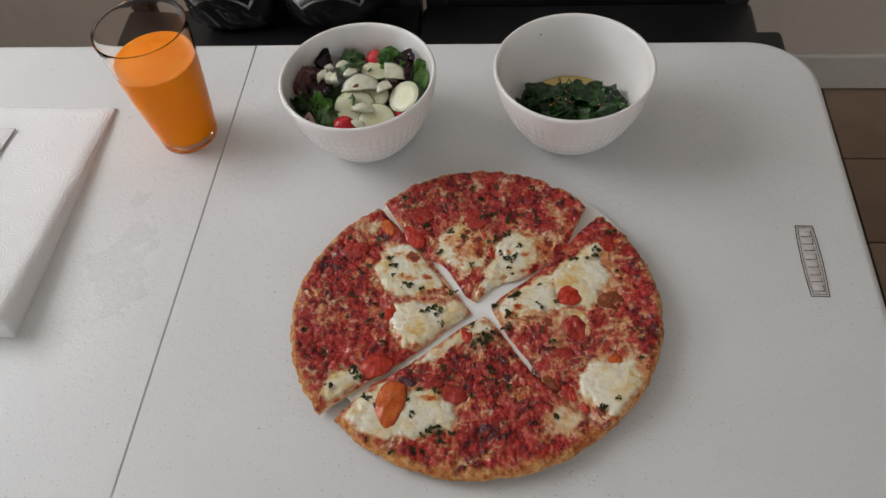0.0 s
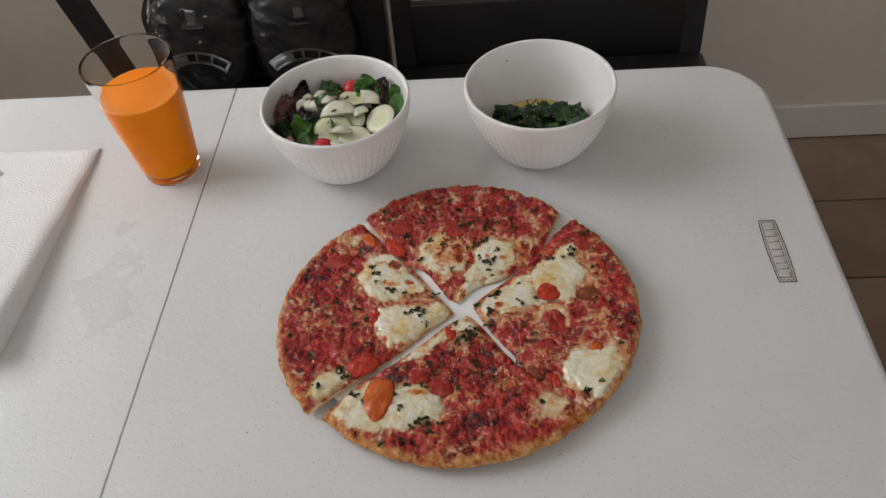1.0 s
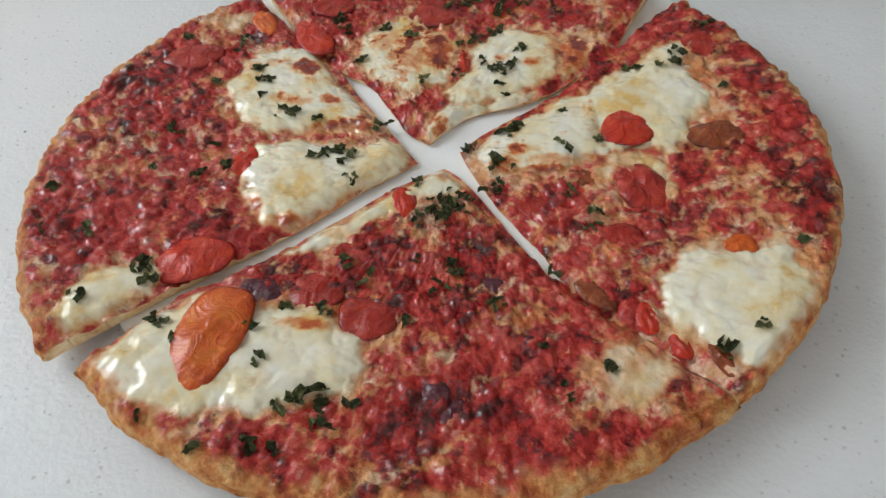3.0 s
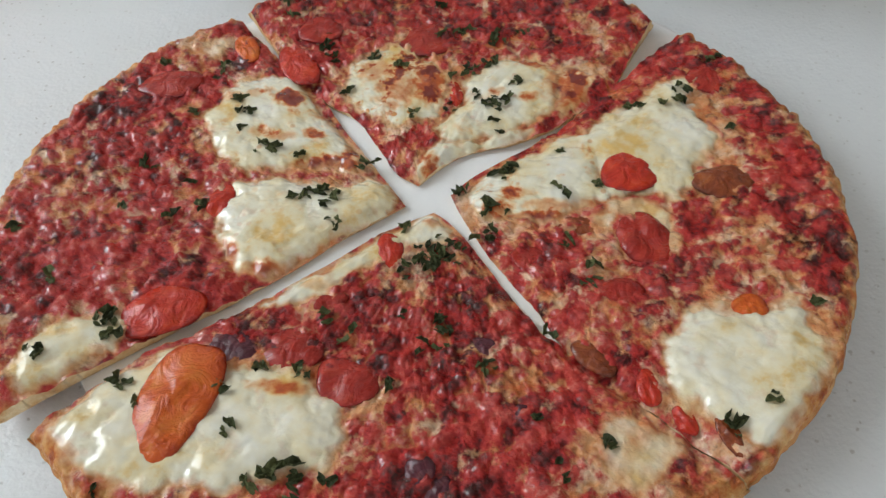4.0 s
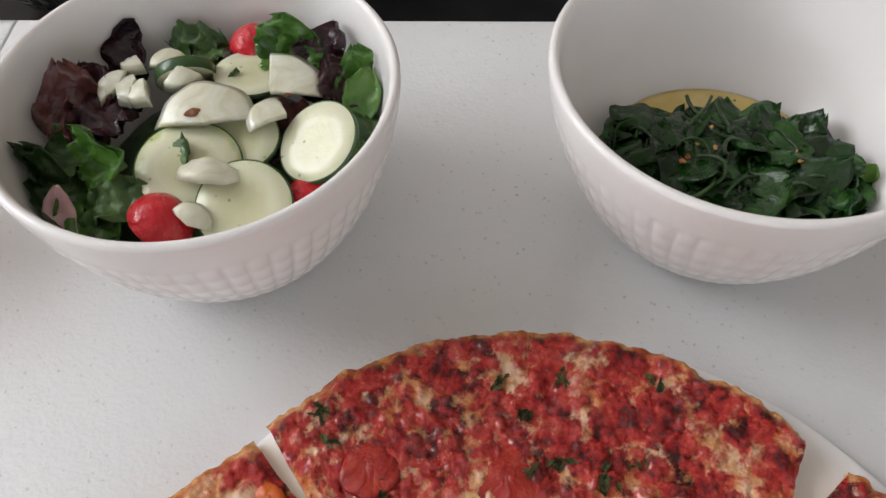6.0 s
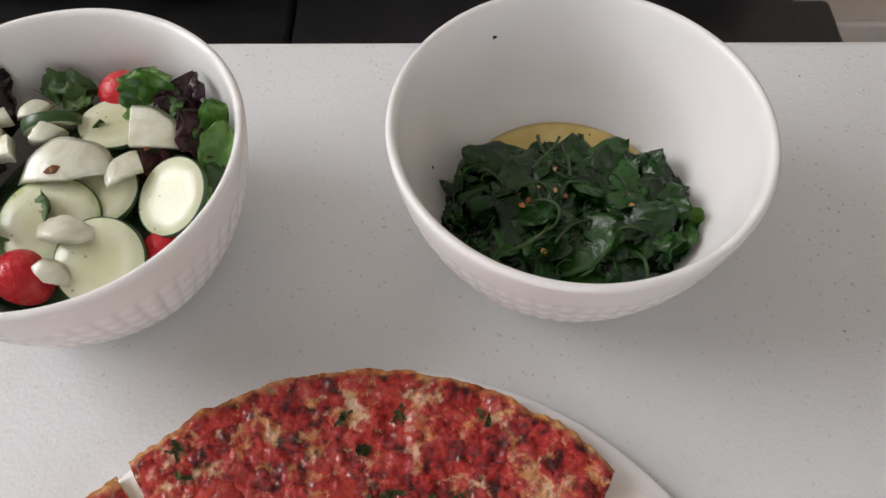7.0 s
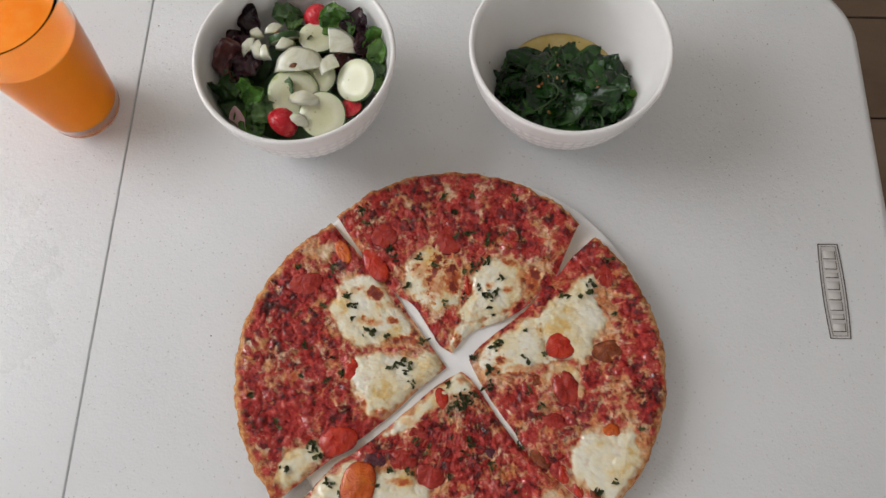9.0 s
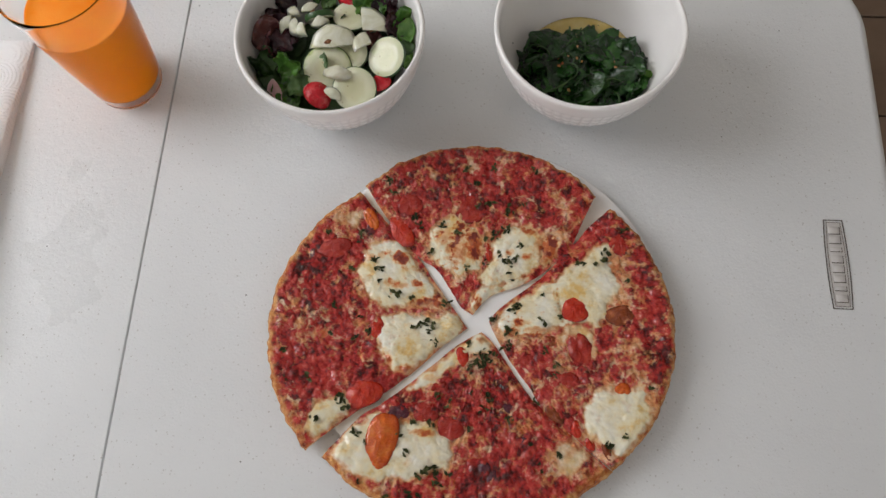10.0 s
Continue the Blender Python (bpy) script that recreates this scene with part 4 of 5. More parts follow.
put_herbs(front, "front", [(-57.7, -133.2), (-42, -130.8), (-35, -132.7), (48, -61.4), (-4.3, -18.5), (51.3, -108.4), (-23.8, -112.8)], rnd)
put_herbs(right, "right", [(26.2, -9.1), (28.3, -12.3), (25.2, -6), (17.9, 0.2), (31.1, 10.4), (28.1, 6.4), (35.2, 10.4), (52.5, 19.1), (52.6, -1.4), (65.7, 3.3), (98.9, 54.5), (100.8, 57.2), (100, 51.5), (93.2, 47.4), (81.3, 46.5), (117.6, 34), (115.7, 74.9), (129.9, -47.1), (110.9, -84), (63, -33.8), (62, -41), (101.4, -91.4), (27.3, -20.6), (54.8, -22.1)], rnd)
put_herbs(back, "back", [(-74.3, 110.8), (-71.2, 112.8), (-9.6, 125.1), (-2.4, 111.7), (9, 97.1), (12.1, 96.1), (25.3, 91), (26.4, 88), (37.3, 93.7), (13.6, 125), (43.5, 124.3), (-48.9, 82), (-44.8, 77), (-47.9, 73), (-68.3, 99.4), (-26.4, 74.2), (-15.1, 71.2), (-36.4, 52.8), (15.5, 69.2), (20.6, 72.2), (12.5, 67.2), (24.6, 74.1), (18.8, 52), (21.9, 47.9), (28, 45.8), (31, 48.9), (24, 45.9), (33.9, 59), (27.2, 33.6), (-7.5, 38.7), (7.7, 44.9), (-1.1, 91.2), (-52, 86.9)], rnd)


# ---- bowls ----
def bowl(cx, cy, label):
    outer = spline([(0.038, 0.0), (0.0428, 0.0012), (0.0520, 0.0110), (0.0628, 0.0285), (0.0700, 0.0455), (0.0746, 0.0612), (0.0767, 0.0720), (0.0770, 0.0760)], 72)
    rim = [(0.0764, 0.0772), (0.0752, 0.0778), (0.0738, 0.0773), (0.0730, 0.0760)]
    inner = spline([(0.0724, 0.0730), (0.0705, 0.0615), (0.0664, 0.0465), (0.0595, 0.0310), (0.0465, 0.0175), (0.0300, 0.0125), (0.0, 0.0115)], 30)
    prof = [(0.0, 0.0012), (0.030, 0.0012), (0.033, 0.0)] + [tuple(p)[:2] for p in outer] + rim + [tuple(p)[:2] for p in inner]

    def wave(r, z, a, i):
        if 3 <= i < 75 and 0.010 < z < 0.0645:
            fade = smooth(0.010, 0.016, z) * (1 - smooth(0.0600, 0.0640, z))
            tier = abs(math.sin(z / 0.0104 * math.pi)) ** 0.55
            return fade * 0.0010 * (abs(math.cos(a * 28)) ** 0.7 * (0.35 + 0.65 * tier) - 0.6)
        return 0.0

    vs, fs = lathe([(p[0] * 0.972, p[1] * 1.03) for p in prof], 448, wave)
    ob = thing("bowl", pose(cx, cy, TZ + 0.0003), label, "bowl", "bowls on the table")
    under("bowl_body", mesh("bowl_body", vs, fs, GLAZE), ob)
    return ob


SX, SY, GX, GY = 0.1497, 0.4680, 0.3527, 0.4793
bowl(SX, SY, "white ribbed stoneware bowl holding a mixed salad")
bowl(GX, GY, "white ribbed stoneware bowl holding cooked spinach")


def inner_radius(z):
    """Radius of the bowl's inside at a height over the underside of its well."""
    pts = ((0.0045, 0.010), (0.0055, 0.030), (0.0105, 0.0465), (0.0240, 0.0595), (0.0395, 0.0664), (0.0545, 0.0705), (0.0660, 0.0724))
    for (z0, r0), (z1, r1) in zip(pts, pts[1:]):
        if z < z1:
            return 0.972 * (r0 + (r1 - r0) * clamp((z - z0) / (z1 - z0)))
    return 0.972 * pts[-1][1]


def settle(vs, m, base):
    """Verts moved by m, pressed inside the bowl; base: the thing's own height over the table and its offset from the bowl's middle."""
    out = []
    for v in vs:
        p = m @ Vector(v)
        x, y, z = p.x + base[0], p.y + base[1], max(p.z + base[2], 0.008)
        r, lim = math.hypot(x, y), inner_radius(z) - 0.0012
        if r > lim:
            x, y, z = x * lim / r, y * lim / r, z + (r - lim) * 0.7
        out.append((x - base[0], y - base[1], z - base[2]))
    return out


def leaf(L, W, curl, fold, ruffle, seed, nu=14, nv=8):
    """A leaf along x with its rib, curled and ruffled; verts and faces with a thin second skin."""
    vs, fs = [], []
    for side in (0, 1):
        for i in range(nu + 1):
            t = i / nu
            w = W * (math.sin(math.pi * clamp(t * 0.93 + 0.05)) ** 0.75) * (1 + 0.18 * nz(t * 5 + seed, 2.0))
            for j in range(nv + 1):
                s = -1 + 2 * j / nv
                ang = curl * (t - 0.2)
                bx = L * (math.sin(ang) / curl if abs(curl) > 1e-3 else t)
                bz = L * ((1 - math.cos(ang)) / curl if abs(curl) > 1e-3 else 0)
                z = bz + fold * w * s * s + ruffle * W * abs(s) * nz(t * 4.5 + seed, s * 2.0, seed) + ruffle * 0.4 * W * nz(t * 11, s * 5, seed)
                vs.append((bx, w * s, z + side * 0.00035))
    n = nv + 1
    o = (nu + 1) * n
    for i in range(nu):
        for j in range(nv):
            f = (i * n + j, (i + 1) * n + j, (i + 1) * n + j + 1, i * n + j + 1)
            fs.append(f[::-1])
            fs.append(tuple(q + o for q in f))
    edge = [i * n for i in range(nu + 1)] + [nu * n + j for j in range(1, n)] + [i * n + nv for i in range(nu - 1, -1, -1)] + [j for j in range(nv - 1, 0, -1)]
    for a, b in zip(edge, edge[1:] + edge[:1]):
        fs.append((a, b, b + o, a + o))
    return vs, fs


def mound(rx, ry, h, seed, n=56, rows=16, rough=0.16):
    vs, fs = [(0, 0, h)], []
    for i in range(1, rows + 1):
        t = i / rows
        for j in range(n):
            g = 2 * math.pi * j / n
            w = 1 + 0.10 * nz(math.cos(g) * 2, math.sin(g) * 2, seed)
            x, y = rx * t * w * math.cos(g), ry * t * w * math.sin(g)
            z = h * (1 - t ** 2.4) + h * rough * nz(x * 130, y * 130, seed) * (1 - t ** 3) * 2
            vs.append((x, y, max(z, 0)))
    for j in range(n):
        fs.append((0, 1 + j, 1 + (j + 1) % n))
    for i in range(rows - 1):
        for j in range(n):
            a, b = 1 + i * n + j, 1 + i * n + (j + 1) % n
            fs.append((a, a + n, b + n, b))
    return vs, fs


WELL = TZ + 0.007
# cooked spinach in its liquid
vs, fs = lathe([(0.0, 0.0), (0.0484, 0.0), (0.0488, 0.0004), (0.046, 0.0008), (0.0, 0.0007)], 64)
liq = new("cooking_liquid", mesh("cooking_liquid", vs, fs, LIQUID))
liq.matrix_basis = pose(GX, GY, WELL + 0.0148)
tagged(liq, "yellow oily cooking liquid in the bottom of the bowl", "liquid")
spin = thing("cooked_spinach", pose(GX - 0.002, GY - 0.0145, WELL + 0.013), "heap of dark green wilted cooked spinach in the bowl", "spinach")
vs, fs = mound(0.050, 0.036, 0.017, 4.0)
under("spinach_core", mesh("spinach_core", vs, fs, SPINACH), spin)
rnd = random.Random(11)
SP = []
for s in range(16):
    SP.append(leaf(rnd.uniform(0.024, 0.040), rnd.uniform(0.008, 0.0145), rnd.choice((-1, 1)) * rnd.uniform(0.5, 2.0), rnd.uniform(-0.9, 0.2), rnd.uniform(0.25, 0.6), s * 1.9, 14, 8))
SBASE = (-0.002, -0.0145, 0.013)
for i in range(135):
    g, t = rnd.uniform(0, 2 * math.pi), math.sqrt(rnd.random())
    if i < 22:
        g, t = rnd.uniform(1.9, 2.8), rnd.uniform(0.8, 1.12)
    x, y = 0.066 * t * math.cos(g), 0.039 * t * math.sin(g)
    z = 0.0125 * (1 - t ** 2.6) + rnd.uniform(0.000, 0.0045) + 0.006 * nz(x * 60, y * 60, 2)
    s = rnd.uniform(0.95, 1.5) * (1 - 0.3 * t)
    vs, fs = rnd.choice(SP)
    m = pose(x, y, z, rnd.uniform(-16, 16) - 14 * t * math.sin(g), rnd.uniform(-14, 14) + 14 * t * math.cos(g), rnd.uniform(0, 360)) @ Matrix.Translation((-0.013 * s, 0, 0)) @ Matrix.Diagonal((s, s, s, 1))
    under("leaf", mesh("leaf", settle(vs, m, SBASE), fs, SPINACH), spin)
for i in range(20):
    g, t = rnd.uniform(0, 2 * math.pi), math.sqrt(rnd.random()) * 0.9
    x, y = 0.056 * t * math.cos(g), 0.038 * t * math.sin(g)
    z = 0.017 * (1 - t ** 2.6) + 0.0065 + 0.006 * nz(x * 60, y * 60, 2)
    bend, a, ln = rnd.uniform(-3.2, 3.2), rnd.uniform(0, 6.28), rnd.uniform(0.012, 0.028)
    pts, px, py = [], x, y
    for q in range(11):
        pts.append((px, py, z + 0.002 * math.sin(q * 0.5 + a) - 0.0022 * abs(q - 5) / 5))
        px, py = px + ln / 10 * math.cos(a), py + ln / 10 * math.sin(a)
        a += bend / 10
    vs, fs = tube(pts, rnd.uniform(0.0005, 0.0010), 6)
    under("stem", mesh("stem", settle(vs, Matrix(), SBASE), fs, STEM), spin, "thin green stem")
vs, fs = leaf(0.020, 0.0050, 1.9, 0.6, 0.3, 3.0)
under("leaf", mesh("leaf", settle(vs, pose(0.053, -0.004, 0.008, 0, -30, 80), SBASE), fs, GREEN), spin, "bright green curled leaf end")

for i in range(13):
    g, t = rnd.uniform(0, 2 * math.pi), math.sqrt(rnd.random()) * 0.8
    x, y = 0.056 * t * math.cos(g), 0.034 * t * math.sin(g)
    r = rnd.uniform(0.0006, 0.0012)
    vs, fs = tomato_mesh(r * 1.4, r, r, i * 2.1, 0.4)
    under("garlic_crumb", mesh("garlic_crumb", settle(vs, pose(x, y, 0.0165 * (1 - t ** 2.6) + 0.0065 + 0.006 * nz(x * 60, y * 60, 2), 0, 0, i * 50), SBASE), fs, DOUGH), spin, "toasted garlic crumb")
for x, y, z in ((-0.0635, 0.026, 0.056), (-0.030, 0.0605, 0.064), (-0.057, 0.012, 0.034)):
    vs, fs = tomato_mesh(0.0011, 0.0008, 0.0008, x * 900, 0.4)
    ob = new("pepper_speck", mesh("pepper_speck", [(q[0], q[2], q[1]) for q in vs], [f[::-1] for f in fs], BLACKWOOD))
    ob.matrix_basis = pose(GX + x, GY + y, TZ + z, 0, 0, math.degrees(math.atan2(y, x)) + 90)
    tagged(ob, "tiny dark pepper speck on the inside of the bowl", "pepper speck", "pepper specks in the bowl")

# salad
FILL = WELL + 0.022
vs, fs = mound(0.050, 0.050, 0.020, 9.0)
bed = thing("salad_greens", pose(SX, SY, FILL), "mixed green and purple lettuce leaves in the salad bowl", "lettuce")
under("lettuce_core", mesh("lettuce_core", vs, fs, DARKGREEN), bed)
rnd = random.Random(21)
LV = []
for s in range(8):
    vs, fs = leaf(rnd.uniform(0.034, 0.05), rnd.uniform(0.012, 0.017), rnd.choice((-1, 1)) * rnd.uniform(0.6, 1.6), rnd.uniform(0.0, 0.8), rnd.uniform(0.5, 1.1), 40 + s * 2.3, 18, 10)
    LV.append((vs, fs))
# x, y, z, tilt about x, tilt about y, turn, size, shade
LEAVES = [
    (-58, -19, 24, 25, -30, 60, 0.95, 0), (-50, -30, 25, 20, -25, 100, 0.9, 0), (-46, -10, 25, 10, -20, 30, 0.8, 0), (-33, -20, 33, -10, -50, 75, 0.68, 2), (-28, -23, 32, 35, -30, 20, 0.55, 2), (-36, -36, 24, 20, -10, 100, 0.95, 2), (-30, -44, 24, 10, -25, 70, 0.7, 0), (-22, -36, 27, 10, -15, 20, 0.6, 0),
    (28, 46, 36, 10, -55, 70, 0.9, 2), (22, 44, 34, -20, -40, 110, 0.7, 2), (34, 40, 33, 20, -40, 50, 0.75, 2), (56, 26, 27, 0, -30, 110, 0.65, 2), (58, 18, 28, 20, -25, 75, 0.6, 2), (60, 6, 26, 20, -15, 75, 0.5, 0), (60, -3, 24, 10, -20, 90, 0.5, 2),
    (40, 36, 31, 10, -60, 60, 0.75, 1), (45, 24, 30, 0, -25, 140, 0.65, 1), (38, 10, 24, 0, -5, 20, 0.6, 1), (44, 30, 28, 20, -35, 95, 0.6, 1),
    (-55, 9, 27, 10, -30, 110, 0.85, 1), (-48, 18, 26, 10, -30, 70, 0.75, 1), (-44, 44, 29, 0, -50, 100, 0.75, 1), (-52, 28, 27, 20, -40, 130, 0.8, 1), (-40, 4, 28, 0, -15, 40, 0.7, 1), (-56, 0, 26, 30, -40, 160, 0.7, 1),
    (-12, 51, 30, 0, -18, 10, 0.55, 0), (-6, 48, 27, 10, -10, 60, 0.5, 0)]
EXTRA = [(-12, -20, 20, 0, 0, 45, 0.7, 0), (12, -14, 12, 0, 0, 0, 0.7, 1), (33, -20, 14, 0, 0, 90, 0.7, 1), (30, -4, 22, 0, 0, 30, 0.6, 1), (0, 36, 24, 0, 0, 80, 0.6, 0)]
LEAVES += EXTRA
for i, (x, y, z, rx, ry, rz, s, shade) in enumerate(LEAVES):
    vs, fs = LV[i % 8]
    m = pose(x / 1000, y / 1000, z / 1000 + 0.001, rx, ry, rz) @ Matrix.Translation((-0.018 * s, 0, 0)) @ Matrix.Diagonal((s, s, s, 1))
    me = mesh("leaf", settle(vs, m, (0, 0, 0.022)), fs, (DARKGREEN, PURPLE, GREEN)[shade])
    under("leaf", me, bed, ("dark green lettuce leaf", "purple lettuce leaf", "bright green curly lettuce leaf")[shade])
vs, fs = leaf(0.026, 0.0060, 0.5, 0.6, 0.2, 3.3)
under("leaf", mesh("leaf", settle(vs, pose(-0.042, -0.050, 0.020, 0, -38, 95), (0, 0, 0.022)), fs, PINK), bed, "pink leaf rib")


def cucumber(x, y, z, rx, ry, rz, r=20, thick=4.2):
    ob = thing("cucumber_slice", pose(SX + x / 1000, SY + y / 1000, WELL + z / 1000, rx, ry, rz), "pale cucumber slice with a thin green skin in the salad", "cucumber", "cucumber slices in the salad")
    r, h = r / 1000, thick / 2000
    vs, fs = lathe([(0.0, -h), (r * 0.97, -h), (r * 0.99, -h * 0.6), (r * 0.99, h * 0.6), (r * 0.97, h), (r * 0.6, h), (r * 0.3, h), (0.0, h)], 48)
    under("flesh", mesh("flesh", vs, fs, CUKE), ob)
    vs, fs = lathe([(r * 0.985, -h * 1.0), (r * 1.006, -h * 0.8), (r * 1.01, 0), (r * 1.006, h * 0.8), (r * 0.985, h * 1.02), (r * 0.97, h * 0.9), (r * 0.97, -h * 0.9), (r * 0.985, -h * 1.0)], 48)
    under("skin", mesh("skin", vs, fs, CUKESKIN), ob, "dark green skin")
    return ob


def onion(x, y, z, rx, ry, rz, r, span, thick=3.2, bend=0.25, label="white onion piece in the salad"):
    """A cut half-moon of onion: a curved slab with a flat cut side; r and thick in mm, span of the arc in degrees."""
    vs, fs, n, rows = [], [], 22, 6
    r0, h = r / 1000, thick / 1000
    for side in (0, 1):
        for i in range(rows + 1):
            t = i / rows
            for j in range(n + 1):
                a = radians(span) * (j / n - 0.5) + math.pi / 2
                w = 1 + 0.08 * nz(a * 2 + r, span)
                edge = 1 - 0.12 * side * (t > 0.9)
                px, py = r0 * t * w * edge * math.cos(a), r0 * t * w * edge * math.sin(a)
                dome = bend * r0 * (1 - (px / r0) ** 2 - 0.6 * (py / r0 - 0.5) ** 2)
                ridge = 0.0003 * math.sin(t * 16) * side
                vs.append((px, py - r0 * 0.45, dome + (h if side else 0) * (1 - 0.3 * t) + ridge))
    m, o = n + 1, (rows + 1) * (n + 1)
    for i in range(rows):
        for j in range(n):
            f = (i * m + j, (i + 1) * m + j, (i + 1) * m + j + 1, i * m + j + 1)
            fs += [f[::-1], tuple(k2 + o for k2 in f)]
    edge = [i * m for i in range(rows + 1)] + [rows * m + j for j in range(1, m)] + [i * m + n for i in range(rows - 1, -1, -1)]
    for a, c in zip(edge, edge[1:]):
        fs.append((a, c, c + o, a + o))
    ob = new("onion_piece", mesh("onion_piece", vs, fs, ONION))
    ob.matrix_basis = pose(SX + x / 1000, SY + y / 1000, WELL + z / 1000, rx, ry, rz)
    return tagged(ob, label, "onion", "onion pieces in the salad")


def radish(x, y, z, rx, ry, rz, r=11):
    """A radish half: red skin round a white cut face."""
    ob = thing("radish_half", pose(SX + x / 1000, SY + y / 1000, WELL + z / 1000, rx, ry, rz), "halved radish with bright red skin and white flesh", "radish", "radishes in the salad")
    r /= 1000
    vs, fs = lathe([(r * math.cos(a), r * math.sin(a)) for a in np.linspace(0, math.pi / 2, 12)], 36)
    under("skin", mesh("skin", vs, fs, RADISH), ob, "bright red skin")
    vs, fs = lathe([(0.0, -0.0006), (r * 0.9, -0.0006), (r * 0.995, 0.0)], 36)
    under("flesh", mesh("flesh", vs, [f[::-1] for f in fs], RADISHW), ob, "white cut face")
    return ob


cucumber(20, -37, 47, 22, -6, 20, 17.5, 2.6)
cucumber(-3, -20, 49, 10, 6, 0, 19.5, 2.6)
cucumber(44, -10, 52, 2, -28, 30, 16.5, 2.6)
cucumber(12, -5, 48, 4, -6, 60, 16, 2.4)
cucumber(12, 29, 50, -6, 4, 10, 15.5, 2.4)
cucumber(-14, 27, 51, -66, 0, 16, 12, 5.0)
onion(0, 4, 54, 12, 0, 8, 20, 165, 2.2, 0.22, "large white onion dome in the salad")
onion(29, 20, 53, 6, 10, -40, 21, 96, 2.2, 0.15)
onion(6, -29, 51, 14, 0, 175, 13, 160, 2.6, 0.4)
onion(3, -41, 46, 26, 20, -20, 9, 150, 4.2)
onion(-40, 18, 51, 10, -14, 60, 10, 130, 5.0)
onion(-32, 14, 52, -8, 8, 100, 10, 140, 5.0)
onion(-26, 11, 53, -12, 12, 140, 11, 110, 4.6)
onion(-12, 19, 54, -16, 0, 200, 10, 110, 4.4)
onion(-35, 28, 51, 10, 18, 150, 8, 140, 4.6)
onion(-23, 34, 51, 16, 0, 30, 9, 130, 4.0)
onion(24, 2, 51, 4, 10, 75, 15, 100, 2.2)
onion(48, -17, 45, 30, 30, 60, 8, 150, 3.0)
radish(-11, -42, 42, -10, 42, 8, 12)
radish(40, -27, 39, -20, -20, 0, 8.5)
radish(9, 50, 45, 12, 0, 0, 11)
for x, y, z, turn in ((-3, -2, 61.5, 20), (30, 14, 57, 70), (-20, 30, 57, 110), (44, 24, 54, 40)):
    vs, fs = tomato_mesh(0.0028, 0.0018, 0.0015, x, 0.4)
    ob = new("herb_crumb", mesh("herb_crumb", vs, fs, SPICE))
    ob.matrix_basis = pose(SX + x / 1000, SY + y / 1000, WELL + z / 1000 - 0.0015, 0, 0, turn)
    tagged(ob, "small brown seasoning crumb on the salad", "seasoning", "seasoning crumbs on the salad")

# ---- glass of orange drink ----
glass = thing("pint_glass", pose(-0.040, 0.4635, TZ + 0.0003), "clear conical pint glass standing on the table", "glass")
outer = [(0.0265, 0.0), (0.0288, 0.0012), (0.0294, 0.004), (0.0298, 0.009), (0.0366, 0.068), (0.0427, 0.132), (0.0434, 0.1385), (0.0431, 0.1400), (0.0425, 0.1404), (0.0419, 0.1398), (0.0416, 0.138), (0.0410, 0.132), (0.0350, 0.068), (0.0286, 0.0145), (0.0265, 0.0112), (0.018, 0.0105), (0.0, 0.0102)]
vs, fs = lathe([(0.0, 0.0015), (0.018, 0.0012)] + outer, 96)
for name, keep in (("glass_wall", lambda z: z > 0.0088), ("glass_base", lambda z: z <= 0.0088)):
    own = [f for f in fs if keep(max(vs[q][2] for q in f))]
    ids = sorted({q for f in own for q in f})
    where = {q: s for s, q in enumerate(ids)}
    g = under(name, mesh(name, [vs[q] for q in ids], [tuple(where[q] for q in f) for f in own], GLASS), glass)
    g.visible_shadow = False
drink = thing("orange_drink", pose(-0.040, 0.4635, TZ + 0.0003), "opaque orange juice filling most of the glass", "drink")
side = [(0.0, 0.0098), (0.018, 0.0101), (0.0267, 0.0108), (0.0289, 0.0143), (0.0354, 0.068), (0.03875, 0.1020)]
vs, fs = lathe(side, 96)
ob = under("juice", mesh("juice", vs, fs, JUICE), drink)
ring = [(0.03875, 0.1020), (0.0389, 0.1033), (0.0376, 0.1035), (0.0358, 0.1026), (0.030, 0.1022), (0.018, 0.1021), (0.0, 0.1021)]
vs, fs = lathe(ring, 96)
under("foam", mesh("foam", vs, fs, FOAM), drink, "thin orange foam on the juice")


